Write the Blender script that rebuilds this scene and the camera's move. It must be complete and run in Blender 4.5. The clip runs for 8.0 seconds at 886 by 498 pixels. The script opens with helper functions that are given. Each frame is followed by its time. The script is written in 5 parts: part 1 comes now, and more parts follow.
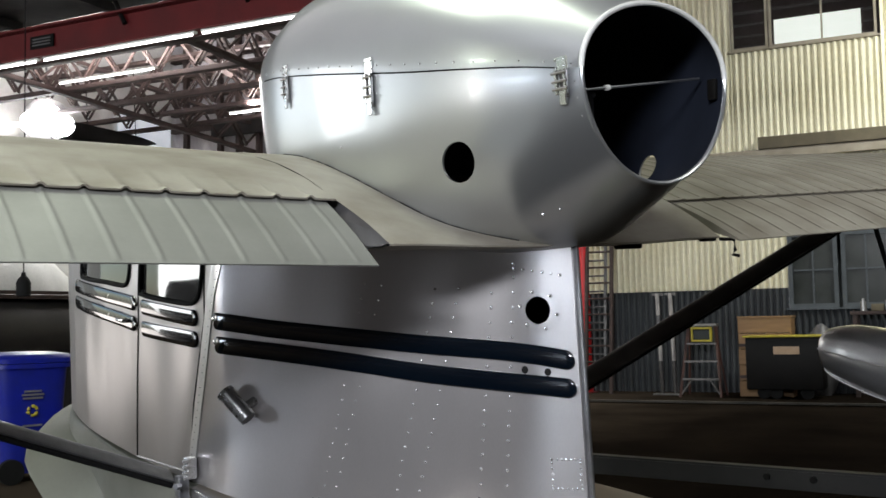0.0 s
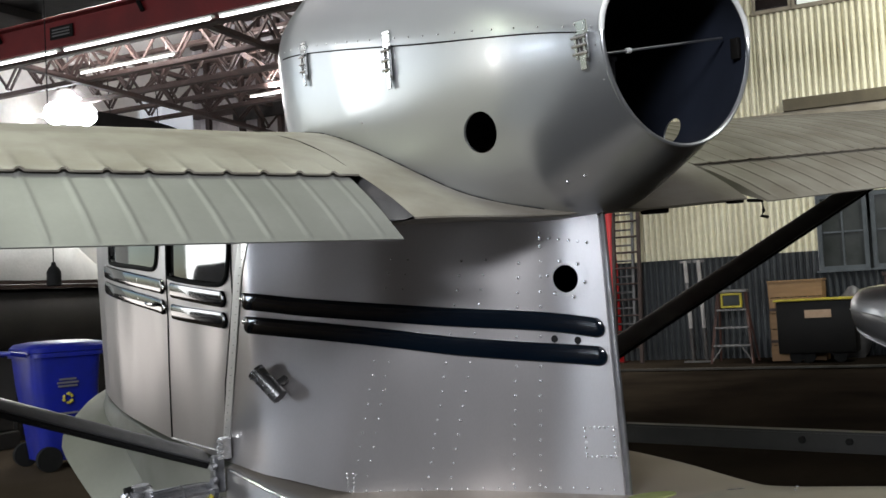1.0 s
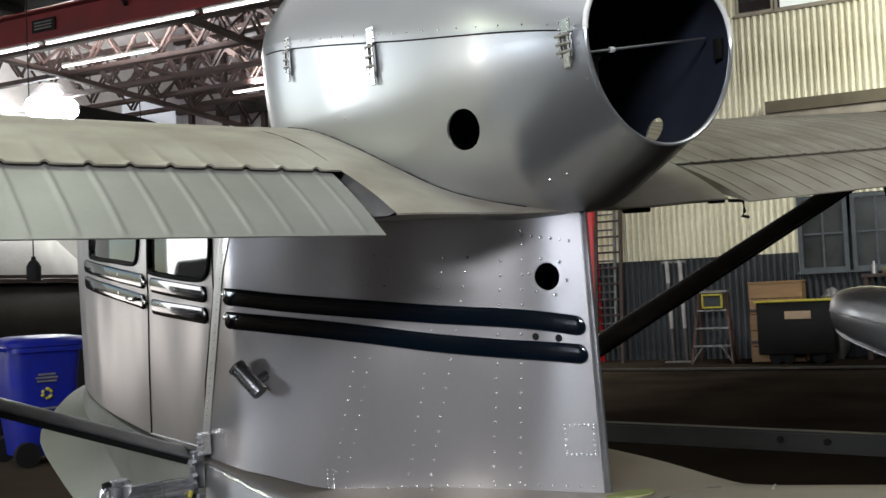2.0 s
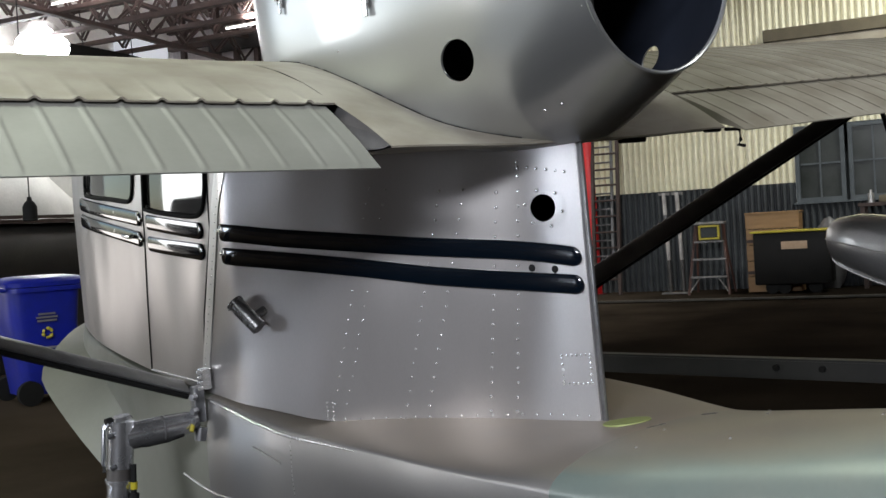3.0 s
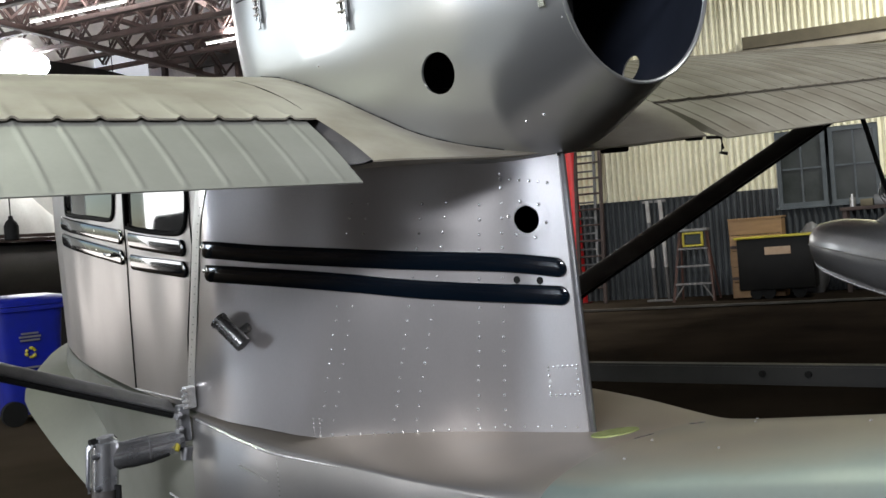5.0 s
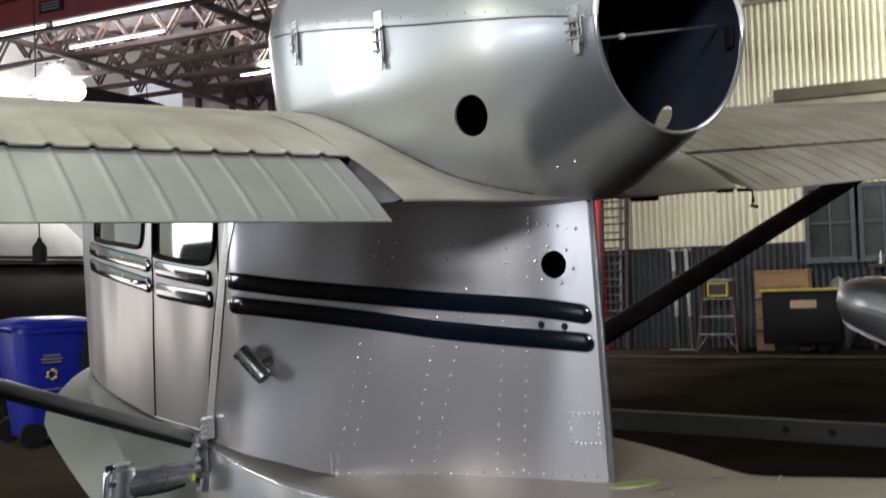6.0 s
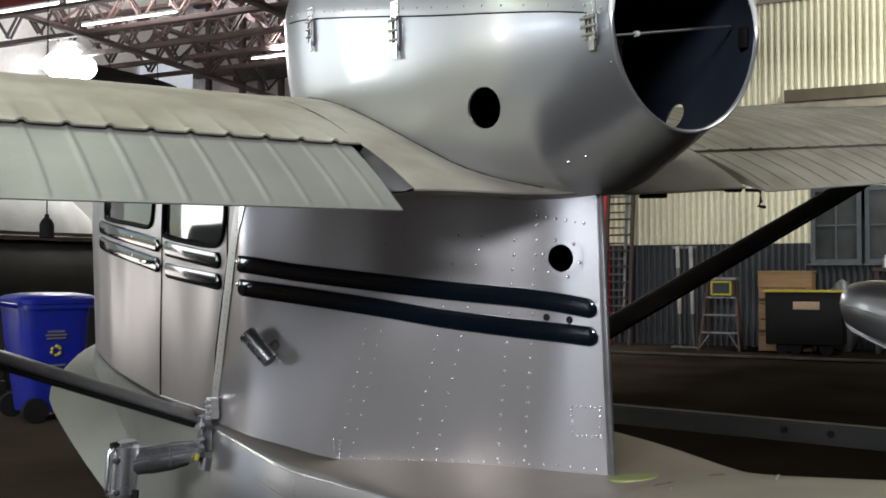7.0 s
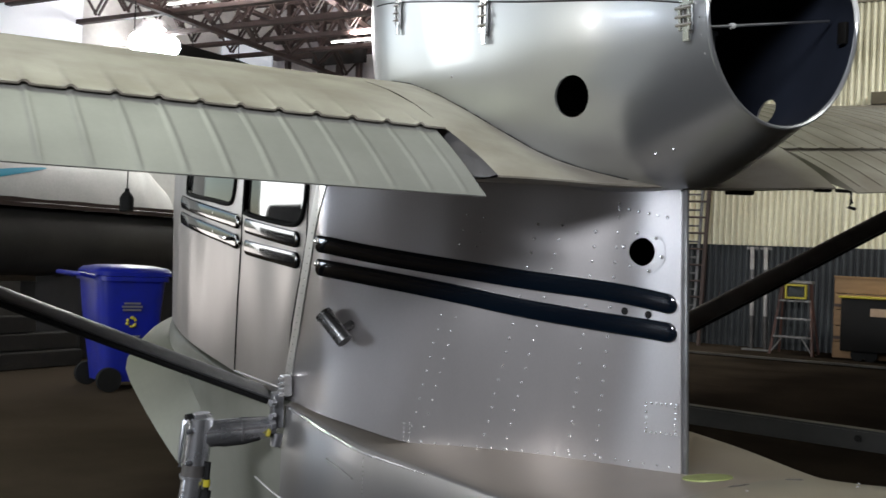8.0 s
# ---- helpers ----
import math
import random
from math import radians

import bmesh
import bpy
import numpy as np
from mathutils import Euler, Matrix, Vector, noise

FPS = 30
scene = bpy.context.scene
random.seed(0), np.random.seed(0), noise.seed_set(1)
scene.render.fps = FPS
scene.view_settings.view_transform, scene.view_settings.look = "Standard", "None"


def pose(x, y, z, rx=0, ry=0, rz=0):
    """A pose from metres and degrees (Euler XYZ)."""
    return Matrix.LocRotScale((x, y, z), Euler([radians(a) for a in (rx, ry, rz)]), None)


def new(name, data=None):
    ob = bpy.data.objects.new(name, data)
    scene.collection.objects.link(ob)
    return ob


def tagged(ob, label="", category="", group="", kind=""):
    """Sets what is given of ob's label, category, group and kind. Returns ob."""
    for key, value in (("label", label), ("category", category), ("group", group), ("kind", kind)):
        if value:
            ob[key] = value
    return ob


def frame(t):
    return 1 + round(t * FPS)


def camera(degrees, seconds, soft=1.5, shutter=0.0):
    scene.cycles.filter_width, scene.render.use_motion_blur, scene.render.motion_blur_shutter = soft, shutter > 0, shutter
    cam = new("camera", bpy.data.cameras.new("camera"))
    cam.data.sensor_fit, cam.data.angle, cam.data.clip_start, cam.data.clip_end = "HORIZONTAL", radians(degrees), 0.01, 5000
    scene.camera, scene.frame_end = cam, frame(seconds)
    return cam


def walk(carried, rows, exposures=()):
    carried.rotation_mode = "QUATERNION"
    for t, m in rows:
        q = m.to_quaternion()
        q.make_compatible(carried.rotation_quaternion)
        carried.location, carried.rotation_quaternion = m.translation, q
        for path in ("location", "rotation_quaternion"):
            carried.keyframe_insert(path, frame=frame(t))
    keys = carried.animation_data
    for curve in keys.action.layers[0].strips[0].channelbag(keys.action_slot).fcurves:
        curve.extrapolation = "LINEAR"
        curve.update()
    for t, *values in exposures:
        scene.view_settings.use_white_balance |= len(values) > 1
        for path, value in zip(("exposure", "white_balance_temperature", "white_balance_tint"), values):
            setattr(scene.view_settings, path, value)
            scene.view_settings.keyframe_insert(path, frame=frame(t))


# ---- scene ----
cam = camera(45.5, 8.0, shutter=0.4)
PATH = [
    (0, pose(-2.1081, -2.4493, 1.4822, 93.876, 1.146, -33.559)),
    (0.5, pose(-2.0978, -2.4419, 1.4737, 93.510, 2.402, -34.255)),
    (1, pose(-2.0988, -2.4365, 1.4703, 92.646, 3.133, -32.039)),
    (1.2, pose(-2.0988, -2.4365, 1.4683, 92.626, 3.163, -31.869)),
    (2.3, pose(-2.0982, -2.4383, 1.4633, 92.120, 2.715, -33.610)),
    (2.5, pose(-2.0982, -2.4383, 1.4613, 90.620, 2.775, -33.730)),
    (3, pose(-2.0934, -2.4380, 1.4567, 89.011, 3.422, -33.141)),
    (3.5, pose(-2.0938, -2.4451, 1.4538, 89.042, 3.496, -34.288)),
    (4, pose(-2.0743, -2.4337, 1.4525, 88.264, 5.566, -34.319)),
    (4.5, pose(-2.0807, -2.4346, 1.4589, 89.327, 4.859, -34.525)),
    (4.7, pose(-2.0827, -2.4326, 1.4609, 89.447, 4.769, -34.315)),
    (5.8, pose(-2.0877, -2.4229, 1.4678, 90.245, 2.641, -32.709)),
    (6, pose(-2.0897, -2.4219, 1.4708, 91.725, 2.021, -32.729)),
    (6.5, pose(-2.1027, -2.4373, 1.4858, 93.429, 0.085, -33.535)),
    (7, pose(-2.1146, -2.4382, 1.4718, 91.152, 0.115, -32.539)),
    (7.5, pose(-2.1231, -2.4147, 1.4640, 90.604, -0.597, -30.811)),
    (8, pose(-2.1359, -2.4095, 1.4632, 90.502, -2.434, -28.867)),
]
walk(cam, PATH, [(0, 0.02), (2.5, 0.05), (3.5, 0.15), (4.5, 0.24), (6, 0.10), (7, 0.05), (8, 0.05)])

# ---- world and large lights ----
world = bpy.data.worlds.new("world")
scene.world = world
world.use_nodes = True
wn = world.node_tree
sky = wn.nodes.new("ShaderNodeTexSky")
sky.sky_type, sky.sun_disc = "NISHITA", False
sky.sun_elevation, sky.sun_rotation = radians(40), radians(200)
wn.nodes["Background"].inputs[1].default_value = 0.12
wn.links.new(sky.outputs[0], wn.nodes["Background"].inputs[0])

# the hangar's own axes: x towards the long wall, y along it, z up
ROOM = Matrix.Translation((-2.13, -2.45, 0)) @ Matrix.Rotation(radians(30.3), 4, "Z")


def lamp(name, m, w, h, power, colour):
    data = bpy.data.lights.new(name, "AREA")
    data.shape, data.size, data.size_y, data.energy, data.color = "RECTANGLE", w, h, power, colour
    ob = new(name, data)
    ob.matrix_world = ROOM @ m
    return ob


# daylight through the open hangar door, unseen added lamps, and rows of roof tubes
lamp("door_daylight", pose(2.75, 16.8, 3.2, -90), 2.0, 6.2, 200, (0.97, 0.985, 1.0))
# warm fill added low by the door to brighten the forward cabin side
lamp("low_warm_fill", pose(5.4, 16.8, 0.62, -90), 3.2, 1.1, 34, (1.0, 0.93, 0.89))
# side and corner fills added to light the cabin skin; both walls are solid
lamp("side_fill", pose(-9.2, 13.3, 1.5, 90, 0, -90), 2.6, 2.8, 400, (0.76, 0.86, 1.0))
lamp("corner_fill", pose(-6.6, 16.8, 1.9, -90), 1.7, 2.3, 330, (1.0, 0.95, 0.90))
# added key lamp on the solid side wall, set by the wing's shadow edge
lamp("side_key", pose(-9.2, -0.4, 4.75, 90, 0, -86), 3.6, 1.3, 1650, (0.90, 0.932, 1.0))
# (-4, 11) fills the cowl and (17, -1.5) washes the wall; both added unseen
for tx, ty, tz, power, turn in ((-4, 11, 6.02, 280, 0), (3, 3, 6.02, 130, 0), (3, -5, 6.02, 90, 0), (17, -1.5, 7.2, 430, -36), (13, 12.4, 5.52, 200, 0), (16.6, 11, 5.52, 200, 0)):
    lamp("tube_and_fill_glow", pose(tx, ty, tz, 0, turn, 0), 0.3, 2.4, power, (0.90, 1.0, 0.78) if tx < 5 and ty > 0 else (0.98, 1.0, 0.94))
for tx, ty in ((13, 12.4), (16.6, 11)):
    lamp("tube_light_upward", pose(tx, ty, 5.72, 180), 0.3, 2.4, 900, (1.0, 0.96, 0.97))


# ---- materials ----
def material(name, colour, rough=0.5, metal=0.0, second=None, scale=6.0, grain=60.0, bump=0.0, spread=0.35, stretch=(1, 1, 1), coat=0.0, rough_vary=0.12, spec=0.5, wave=0.0, fine=0.14):
    m = bpy.data.materials.new(name)
    m.use_nodes = True
    n, l = m.node_tree.nodes, m.node_tree.links
    b = n["Principled BSDF"]
    tc = n.new("ShaderNodeTexCoord")
    mp = n.new("ShaderNodeMapping")
    mp.inputs["Scale"].default_value = stretch
    l.new(tc.outputs["Object"], mp.inputs["Vector"])
    n1, n2 = n.new("ShaderNodeTexNoise"), n.new("ShaderNodeTexNoise")
    for t, s, d in ((n1, scale, 5), (n2, grain, 3)):
        t.inputs["Scale"].default_value, t.inputs["Detail"].default_value = s, d
        l.new(mp.outputs[0], t.inputs["Vector"])
    ramp = n.new("ShaderNodeMapRange")
    ramp.inputs["From Min"].default_value, ramp.inputs["From Max"].default_value = 0.5 - spread / 2, 0.5 + spread / 2
    l.new(n1.outputs["Fac"], ramp.inputs["Value"])
    mix = n.new("ShaderNodeMix")
    mix.data_type = "RGBA"
    a, c = mix.inputs[6], mix.inputs[7]
    a.default_value = (*colour, 1)
    c.default_value = (*(second or [v * 0.8 for v in colour]), 1)
    l.new(ramp.outputs[0], mix.inputs[0])
    fr = n.new("ShaderNodeMapRange")
    fr.inputs["To Min"].default_value, fr.inputs["To Max"].default_value = max(0.02, rough - rough_vary), min(1, rough + rough_vary)
    l.new(n1.outputs["Fac"], fr.inputs["Value"])
    bw = n.new("ShaderNodeMapRange")
    bw.inputs["To Min"].default_value, bw.inputs["To Max"].default_value = 1 - fine, 1 + fine
    l.new(n2.outputs["Fac"], bw.inputs["Value"])
    val = n.new("ShaderNodeHueSaturation")
    l.new(bw.outputs[0], val.inputs["Value"])
    l.new(mix.outputs[2], val.inputs["Color"])
    l.new(val.outputs[0], b.inputs["Base Color"])
    l.new(fr.outputs[0], b.inputs["Roughness"])
    b.inputs["Metallic"].default_value = metal
    b.inputs["Specular IOR Level"].default_value = spec
    b.inputs["Coat Weight"].default_value = coat
    b.inputs["Coat Roughness"].default_value = 0.03
    if bump:
        bp = n.new("ShaderNodeBump")
        bp.inputs["Strength"].default_value, bp.inputs["Distance"].default_value = 1.0, bump
        l.new(n2.outputs["Fac"], bp.inputs["Height"])
        if wave:
            wv, wn3 = n.new("ShaderNodeBump"), n.new("ShaderNodeTexNoise")
            wn3.inputs["Scale"].default_value, wn3.inputs["Detail"].default_value = 3.4, 0.0
            l.new(mp.outputs[0], wn3.inputs["Vector"])
            wv.inputs["Strength"].default_value, wv.inputs["Distance"].default_value = 1.0, wave
            l.new(wn3.outputs["Fac"], wv.inputs["Height"])
            l.new(wv.outputs[0], bp.inputs["Normal"])
        l.new(bp.outputs[0], b.inputs["Normal"])
    return m


def glowing(name, colour, strength):
    m = bpy.data.materials.new(name)
    m.use_nodes = True
    b = m.node_tree.nodes["Principled BSDF"]
    b.inputs["Base Color"].default_value = (0.8, 0.8, 0.8, 1)
    b.inputs["Emission Color"].default_value = (*colour, 1)
    b.inputs["Emission Strength"].default_value = strength
    return m


def glass(name, colour=(1, 1, 1), rough=0.02):
    m = bpy.data.materials.new(name)
    m.use_nodes = True
    b = m.node_tree.nodes["Principled BSDF"]
    b.inputs["Base Color"].default_value = (*colour, 1)
    b.inputs["Roughness"].default_value = rough
    b.inputs["Transmission Weight"].default_value = 1.0
    b.inputs["IOR"].default_value = 1.45
    return m


SILVER = material("brushed_silver_paint", (0.565, 0.546, 0.546), 0.335, 0.87, (0.37, 0.350, 0.346), 3.0, 220, 0.00003, 1.0, (1, 1, 0.45), rough_vary=0.045, wave=0.024, fine=0.05)
SILVER_COWL = material("satin_silver_cowl", (0.58, 0.60, 0.615), 0.315, 0.9, (0.53, 0.55, 0.565), 2.0, 260, 0.00006, 0.5, coat=0.4, rough_vary=0.03, wave=0.004, fine=0.03)
RIVET = material("bright_rivet", (0.80, 0.80, 0.81), 0.24, 0.8, (0.7, 0.7, 0.7), 40, 200)
CREAM = material("faded_cream_primer", (0.30, 0.278, 0.236), 0.48, 0.15, (0.205, 0.182, 0.147), 4.5, 90, 0.00015, 0.28, fine=0.06)
FLAP_PAINT = material("pale_grey_green_paint", (0.178, 0.178, 0.163), 0.55, 0.0, (0.145, 0.145, 0.131), 4.0, 80, 0.0001, fine=0.05)
BOW_PRIMER = material("dark_grey_green_primer", (0.165, 0.168, 0.146), 0.42, 0.1, (0.125, 0.128, 0.11), 2.5, 50, 0.00008, 0.4, fine=0.06, wave=0.005)
HULL_SILVER = material("dull_hull_silver", (0.345, 0.338, 0.334), 0.44, 0.8, (0.26, 0.252, 0.247), 2.4, 180, 0.00003, 0.9, rough_vary=0.03, fine=0.05, wave=0.014)
PRIMER = material("grey_green_primer", (0.130, 0.165, 0.156), 0.33, 0.15, (0.168, 0.182, 0.165), 1.6, 50, 0.00008, 0.3, fine=0.06, rough_vary=0.08, wave=0.006)
BLUE_BLACK = material("gloss_navy_enamel", (0.001, 0.0032, 0.007), 0.12, 0.0, (0.0014, 0.004, 0.008), 8, 90, coat=1.0, rough_vary=0.03, spec=0.5)
SHADE_IN = material("shade_dark_blue_inside", (0.016, 0.020, 0.032), 0.55, 0.1, (0.010, 0.013, 0.022), 4, 60)
STEEL = material("grey_steel", (0.30, 0.31, 0.33), 0.34, 0.85, (0.22, 0.22, 0.23), 12, 120, 0.0004)
STRUT_GREY = material("grey_strut_paint", (0.15, 0.148, 0.15), 0.42, 0.4, (0.11, 0.108, 0.108), 8, 120)
CHROME = material("bright_chrome", (0.75, 0.75, 0.74), 0.15, 1.0, (0.55, 0.55, 0.53), 25, 150)
RUBBER = material("black_rubber", (0.008, 0.008, 0.008), 0.75, 0.0, (0.012, 0.012, 0.012), 20, 150, spec=0.15)
PANE = glass("window_glass", (0.75, 0.78, 0.78))
CABIN_PANE = material("smoky_cabin_pane", (0.02, 0.022, 0.022), 0.04, 0.0, (0.03, 0.03, 0.03), 3, 30, coat=1.0, rough_vary=0.01)
CONCRETE = material("dark_concrete", (0.015, 0.0115, 0.0085), 0.9, 0.0, (0.005, 0.004, 0.0033), 0.9, 14, 0.003, 0.5, spec=0.0)


def paint_far_daylight(m, colour, lo, hi):
    """Paints daylight as a paler far half of floor, its edge broken by noise."""
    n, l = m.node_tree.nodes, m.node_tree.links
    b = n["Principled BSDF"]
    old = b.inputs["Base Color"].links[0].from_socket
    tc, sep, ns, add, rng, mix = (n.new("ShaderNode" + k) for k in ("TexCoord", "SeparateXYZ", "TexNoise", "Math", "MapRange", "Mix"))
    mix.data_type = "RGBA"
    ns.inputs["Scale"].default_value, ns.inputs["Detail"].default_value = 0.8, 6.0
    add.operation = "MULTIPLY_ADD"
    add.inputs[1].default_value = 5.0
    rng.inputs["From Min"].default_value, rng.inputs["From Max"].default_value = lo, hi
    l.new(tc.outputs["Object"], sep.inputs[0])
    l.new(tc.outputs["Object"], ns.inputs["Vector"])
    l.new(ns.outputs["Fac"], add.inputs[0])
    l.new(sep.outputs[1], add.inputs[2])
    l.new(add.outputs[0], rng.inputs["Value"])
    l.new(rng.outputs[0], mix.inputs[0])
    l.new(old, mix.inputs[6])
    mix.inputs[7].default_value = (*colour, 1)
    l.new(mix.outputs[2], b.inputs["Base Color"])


paint_far_daylight(CONCRETE, (0.06, 0.047, 0.035), 5.5, 11.0)
WALL_PALE = material("pale_yellow_corrugated", (0.84, 0.81, 0.64), 0.5, 0.0, (0.66, 0.62, 0.46), 0.8, 12, 0.001, 0.6)
WALL_GREY = material("slate_grey_corrugated", (0.056, 0.063, 0.068), 0.65, 0.0, (0.034, 0.037, 0.040), 1.0, 14, 0.001)
TIMBER_DARK = material("dark_brown_timber", (0.046, 0.026, 0.021), 0.7, 0.0, (0.027, 0.016, 0.0135), 4, 40, 0.002)
RED_PAINT = material("red_crane_paint", (0.125, 0.003, 0.004), 0.55, 0.0, (0.08, 0.002, 0.003), 2, 30)
ROOF_WHITE = material("white_roof_lining", (0.82, 0.80, 0.81), 0.8, 0.0, (0.68, 0.65, 0.66), 0.5, 8)
PLASTER = material("white_painted_wall", (0.74, 0.74, 0.71), 0.6, 0.0, (0.66, 0.66, 0.63), 0.6, 10)
BLUE_PLASTIC = material("blue_plastic", (0.006, 0.013, 0.25), 0.38, 0.0, (0.007, 0.014, 0.19), 6, 120, 0.0005)
BLACK_PAINT = material("black_paint", (0.004, 0.0037, 0.0034), 0.55, 0.0, (0.007, 0.0063, 0.0056), 3, 40, spec=0.15)


WOOD = material("pine_crate_wood", (0.25, 0.145, 0.06), 0.6, 0.0, (0.18, 0.10, 0.042), 3, 30, 0.002, 0.6, (1, 1, 6))
YELLOW = material("yellow_plastic", (0.40, 0.34, 0.02), 0.45, 0.0, (0.32, 0.26, 0.02), 8, 60)
YELLOW_GREEN = material("yellow_green_primer_spot", (0.24, 0.28, 0.09), 0.6, 0.0, (0.20, 0.23, 0.08), 20, 90)
WHITE_PAINT = material("white_gloss_paint", (0.75, 0.75, 0.73), 0.35, 0.0, (0.66, 0.66, 0.63), 3, 40)
GREY_BLUE = material("grey_blue_window_paint", (0.048, 0.059, 0.063), 0.5, 0.0, (0.032, 0.04, 0.045), 5, 60)
ALU = material("dull_aluminium", (0.45, 0.44, 0.43), 0.4, 0.8, (0.33, 0.32, 0.31), 10, 90)
CARD = material("brown_card", (0.42, 0.30, 0.20), 0.8, 0.0, (0.36, 0.25, 0.16), 10, 60)
BROWN_RED = material("faded_red_fibreglass", (0.07, 0.028, 0.02), 0.55, 0.0, (0.05, 0.02, 0.015), 6, 70)
TEAL = material("teal_paint", (0.02, 0.22, 0.34), 0.35, 0.0, (0.03, 0.28, 0.40), 3, 40)
PANE_DARK = material("old_window_pane", (0.018, 0.021, 0.018), 0.22, 0.0, (0.036, 0.040, 0.037), 2.0, 30, rough_vary=0.06, spec=0.2)
TUBE_ON = glowing("lit_tube", (1.0, 0.97, 0.94), 9.0)
FLOOD_ON = glowing("lit_flood_lamp", (0.98, 0.97, 1.0), 60.0)
PANEL_GLOW = glowing("pale_blue_glow", (0.80, 0.88, 1.0), 0.42)
OFFICE_ON = glowing("lit_office_ceiling", (0.98, 1.0, 0.90), 1.0)


POST_RED = material("bright_red_post_paint", (0.62, 0.02, 0.02), 0.4, 0.0, (0.5, 0.015, 0.018), 2, 30)
# white toned down in the colour, against the strong door light
FUSELAGE_WHITE = material("dulled_white_fuselage_paint", (0.46, 0.46, 0.45), 0.45, 0.0, (0.38, 0.38, 0.37), 1.5, 30)
FLOAT_SILVER = material("dull_silver_float_paint", (0.34, 0.34, 0.345), 0.36, 0.75, (0.28, 0.28, 0.285), 4, 120, coat=1.0)
# strap's own lighter silver carries the highlight that runs along it
STRAP_SILVER = material("highlit_strap_silver", (0.74, 0.735, 0.73), 0.34, 0.8, (0.60, 0.59, 0.585), 9.0, 200, 0.00003, 0.5, fine=0.05, wave=0.01)
STUB_STEEL = material("dark_stub_steel", (0.30, 0.30, 0.305), 0.27, 0.9, (0.2, 0.2, 0.2), 20, 120, 0.0004)
GEAR_STEEL = material("worn_bright_gear_steel", (0.72, 0.73, 0.76), 0.24, 0.9, (0.40, 0.41, 0.43), 14, 120, 0.0003)
# one strut paint in two tones; the darker carries the starboard side's shade
STRUT_LIT = material("lit_grey_strut_paint", (0.21, 0.208, 0.21), 0.42, 0.4, (0.15, 0.148, 0.15), 8, 120)
STRUT_SHADED = material("shaded_strut_paint", (0.125, 0.115, 0.108), 0.42, 0.2, (0.085, 0.077, 0.072), 8, 120)
STRUT_DARK = material("dark_strut_paint", (0.08, 0.074, 0.07), 0.45, 0.2, (0.055, 0.05, 0.047), 8, 120)
NEAR_BLACK_TIMBER = material("near_black_timber", (0.010, 0.0075, 0.006), 0.8, 0.0, (0.0055, 0.0042, 0.0036), 3, 40, 0.002)
DUSTY_BLACK = material("dusty_black_rubber", (0.026, 0.024, 0.022), 0.6, 0.0, (0.014, 0.013, 0.012), 2, 30, 0.001)
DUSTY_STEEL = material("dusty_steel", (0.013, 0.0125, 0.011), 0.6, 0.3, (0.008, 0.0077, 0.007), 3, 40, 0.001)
# darker copies of aluminium and white, carrying the weak light by the wall
DIM_ALU = material("dim_aluminium", (0.20, 0.195, 0.19), 0.5, 0.6, (0.14, 0.135, 0.13), 10, 90)
DIM_WHITE = material("dim_white_paint", (0.42, 0.40, 0.38), 0.6, 0.0, (0.30, 0.28, 0.27), 5, 50)
FRAME_BEIGE = material("faded_beige_window_frame", (0.30, 0.265, 0.20), 0.6, 0.0, (0.22, 0.19, 0.14), 4, 50)
KERB_STEEL = material("worn_kerb_steel", (0.07, 0.062, 0.05), 0.5, 0.3, (0.03, 0.027, 0.022), 2, 30)
OLIVE_BROWN = material("olive_brown_timber", (0.115, 0.095, 0.055), 0.7, 0.0, (0.08, 0.066, 0.04), 3, 40, 0.002)


def reflected_top_tint(m, colour, lo, hi):
    """Tan deck tone and wing reflection painted on up-facing faces, edge broken by noise."""
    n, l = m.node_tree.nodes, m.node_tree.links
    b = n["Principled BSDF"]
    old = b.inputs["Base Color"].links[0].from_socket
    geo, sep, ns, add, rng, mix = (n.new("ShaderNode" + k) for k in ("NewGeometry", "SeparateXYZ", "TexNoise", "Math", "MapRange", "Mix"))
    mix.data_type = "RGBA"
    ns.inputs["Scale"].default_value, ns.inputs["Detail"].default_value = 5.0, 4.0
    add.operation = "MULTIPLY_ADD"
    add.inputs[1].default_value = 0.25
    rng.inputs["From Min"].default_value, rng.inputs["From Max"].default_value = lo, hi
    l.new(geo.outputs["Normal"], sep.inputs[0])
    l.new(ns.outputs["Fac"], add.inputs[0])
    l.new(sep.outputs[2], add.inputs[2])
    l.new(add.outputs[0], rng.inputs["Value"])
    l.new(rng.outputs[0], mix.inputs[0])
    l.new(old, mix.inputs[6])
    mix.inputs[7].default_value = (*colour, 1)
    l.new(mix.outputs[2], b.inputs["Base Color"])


reflected_top_tint(PRIMER, (0.225, 0.198, 0.150), 0.93, 1.14)
reflected_top_tint(HULL_SILVER, (0.40, 0.355, 0.30), 0.85, 1.12)
DARK_LINE = material("dark_bead_line", (0.055, 0.045, 0.034), 0.7, 0.0, (0.10, 0.085, 0.066), 6, 60)
DIM_ROOM = material("dim_grey_room", (0.10, 0.11, 0.105), 0.8, 0.0, (0.06, 0.065, 0.06), 1.0, 10)


# ---- mesh helpers ----
def ring(bm, pts):
    return [bm.verts.new(p) for p in pts]


def skin(bm, rows, closed=True, cap=False):
    made = [ring(bm, r) for r in rows]
    n = len(rows[0])
    for a, b in zip(made, made[1:]):
        for i in range(n if closed else n - 1):
            j = (i + 1) % n
            bm.faces.new((a[i], a[j], b[j], b[i]))
    if cap:
        bm.faces.new(list(reversed(made[0])))
        bm.faces.new(made[-1])
    return made


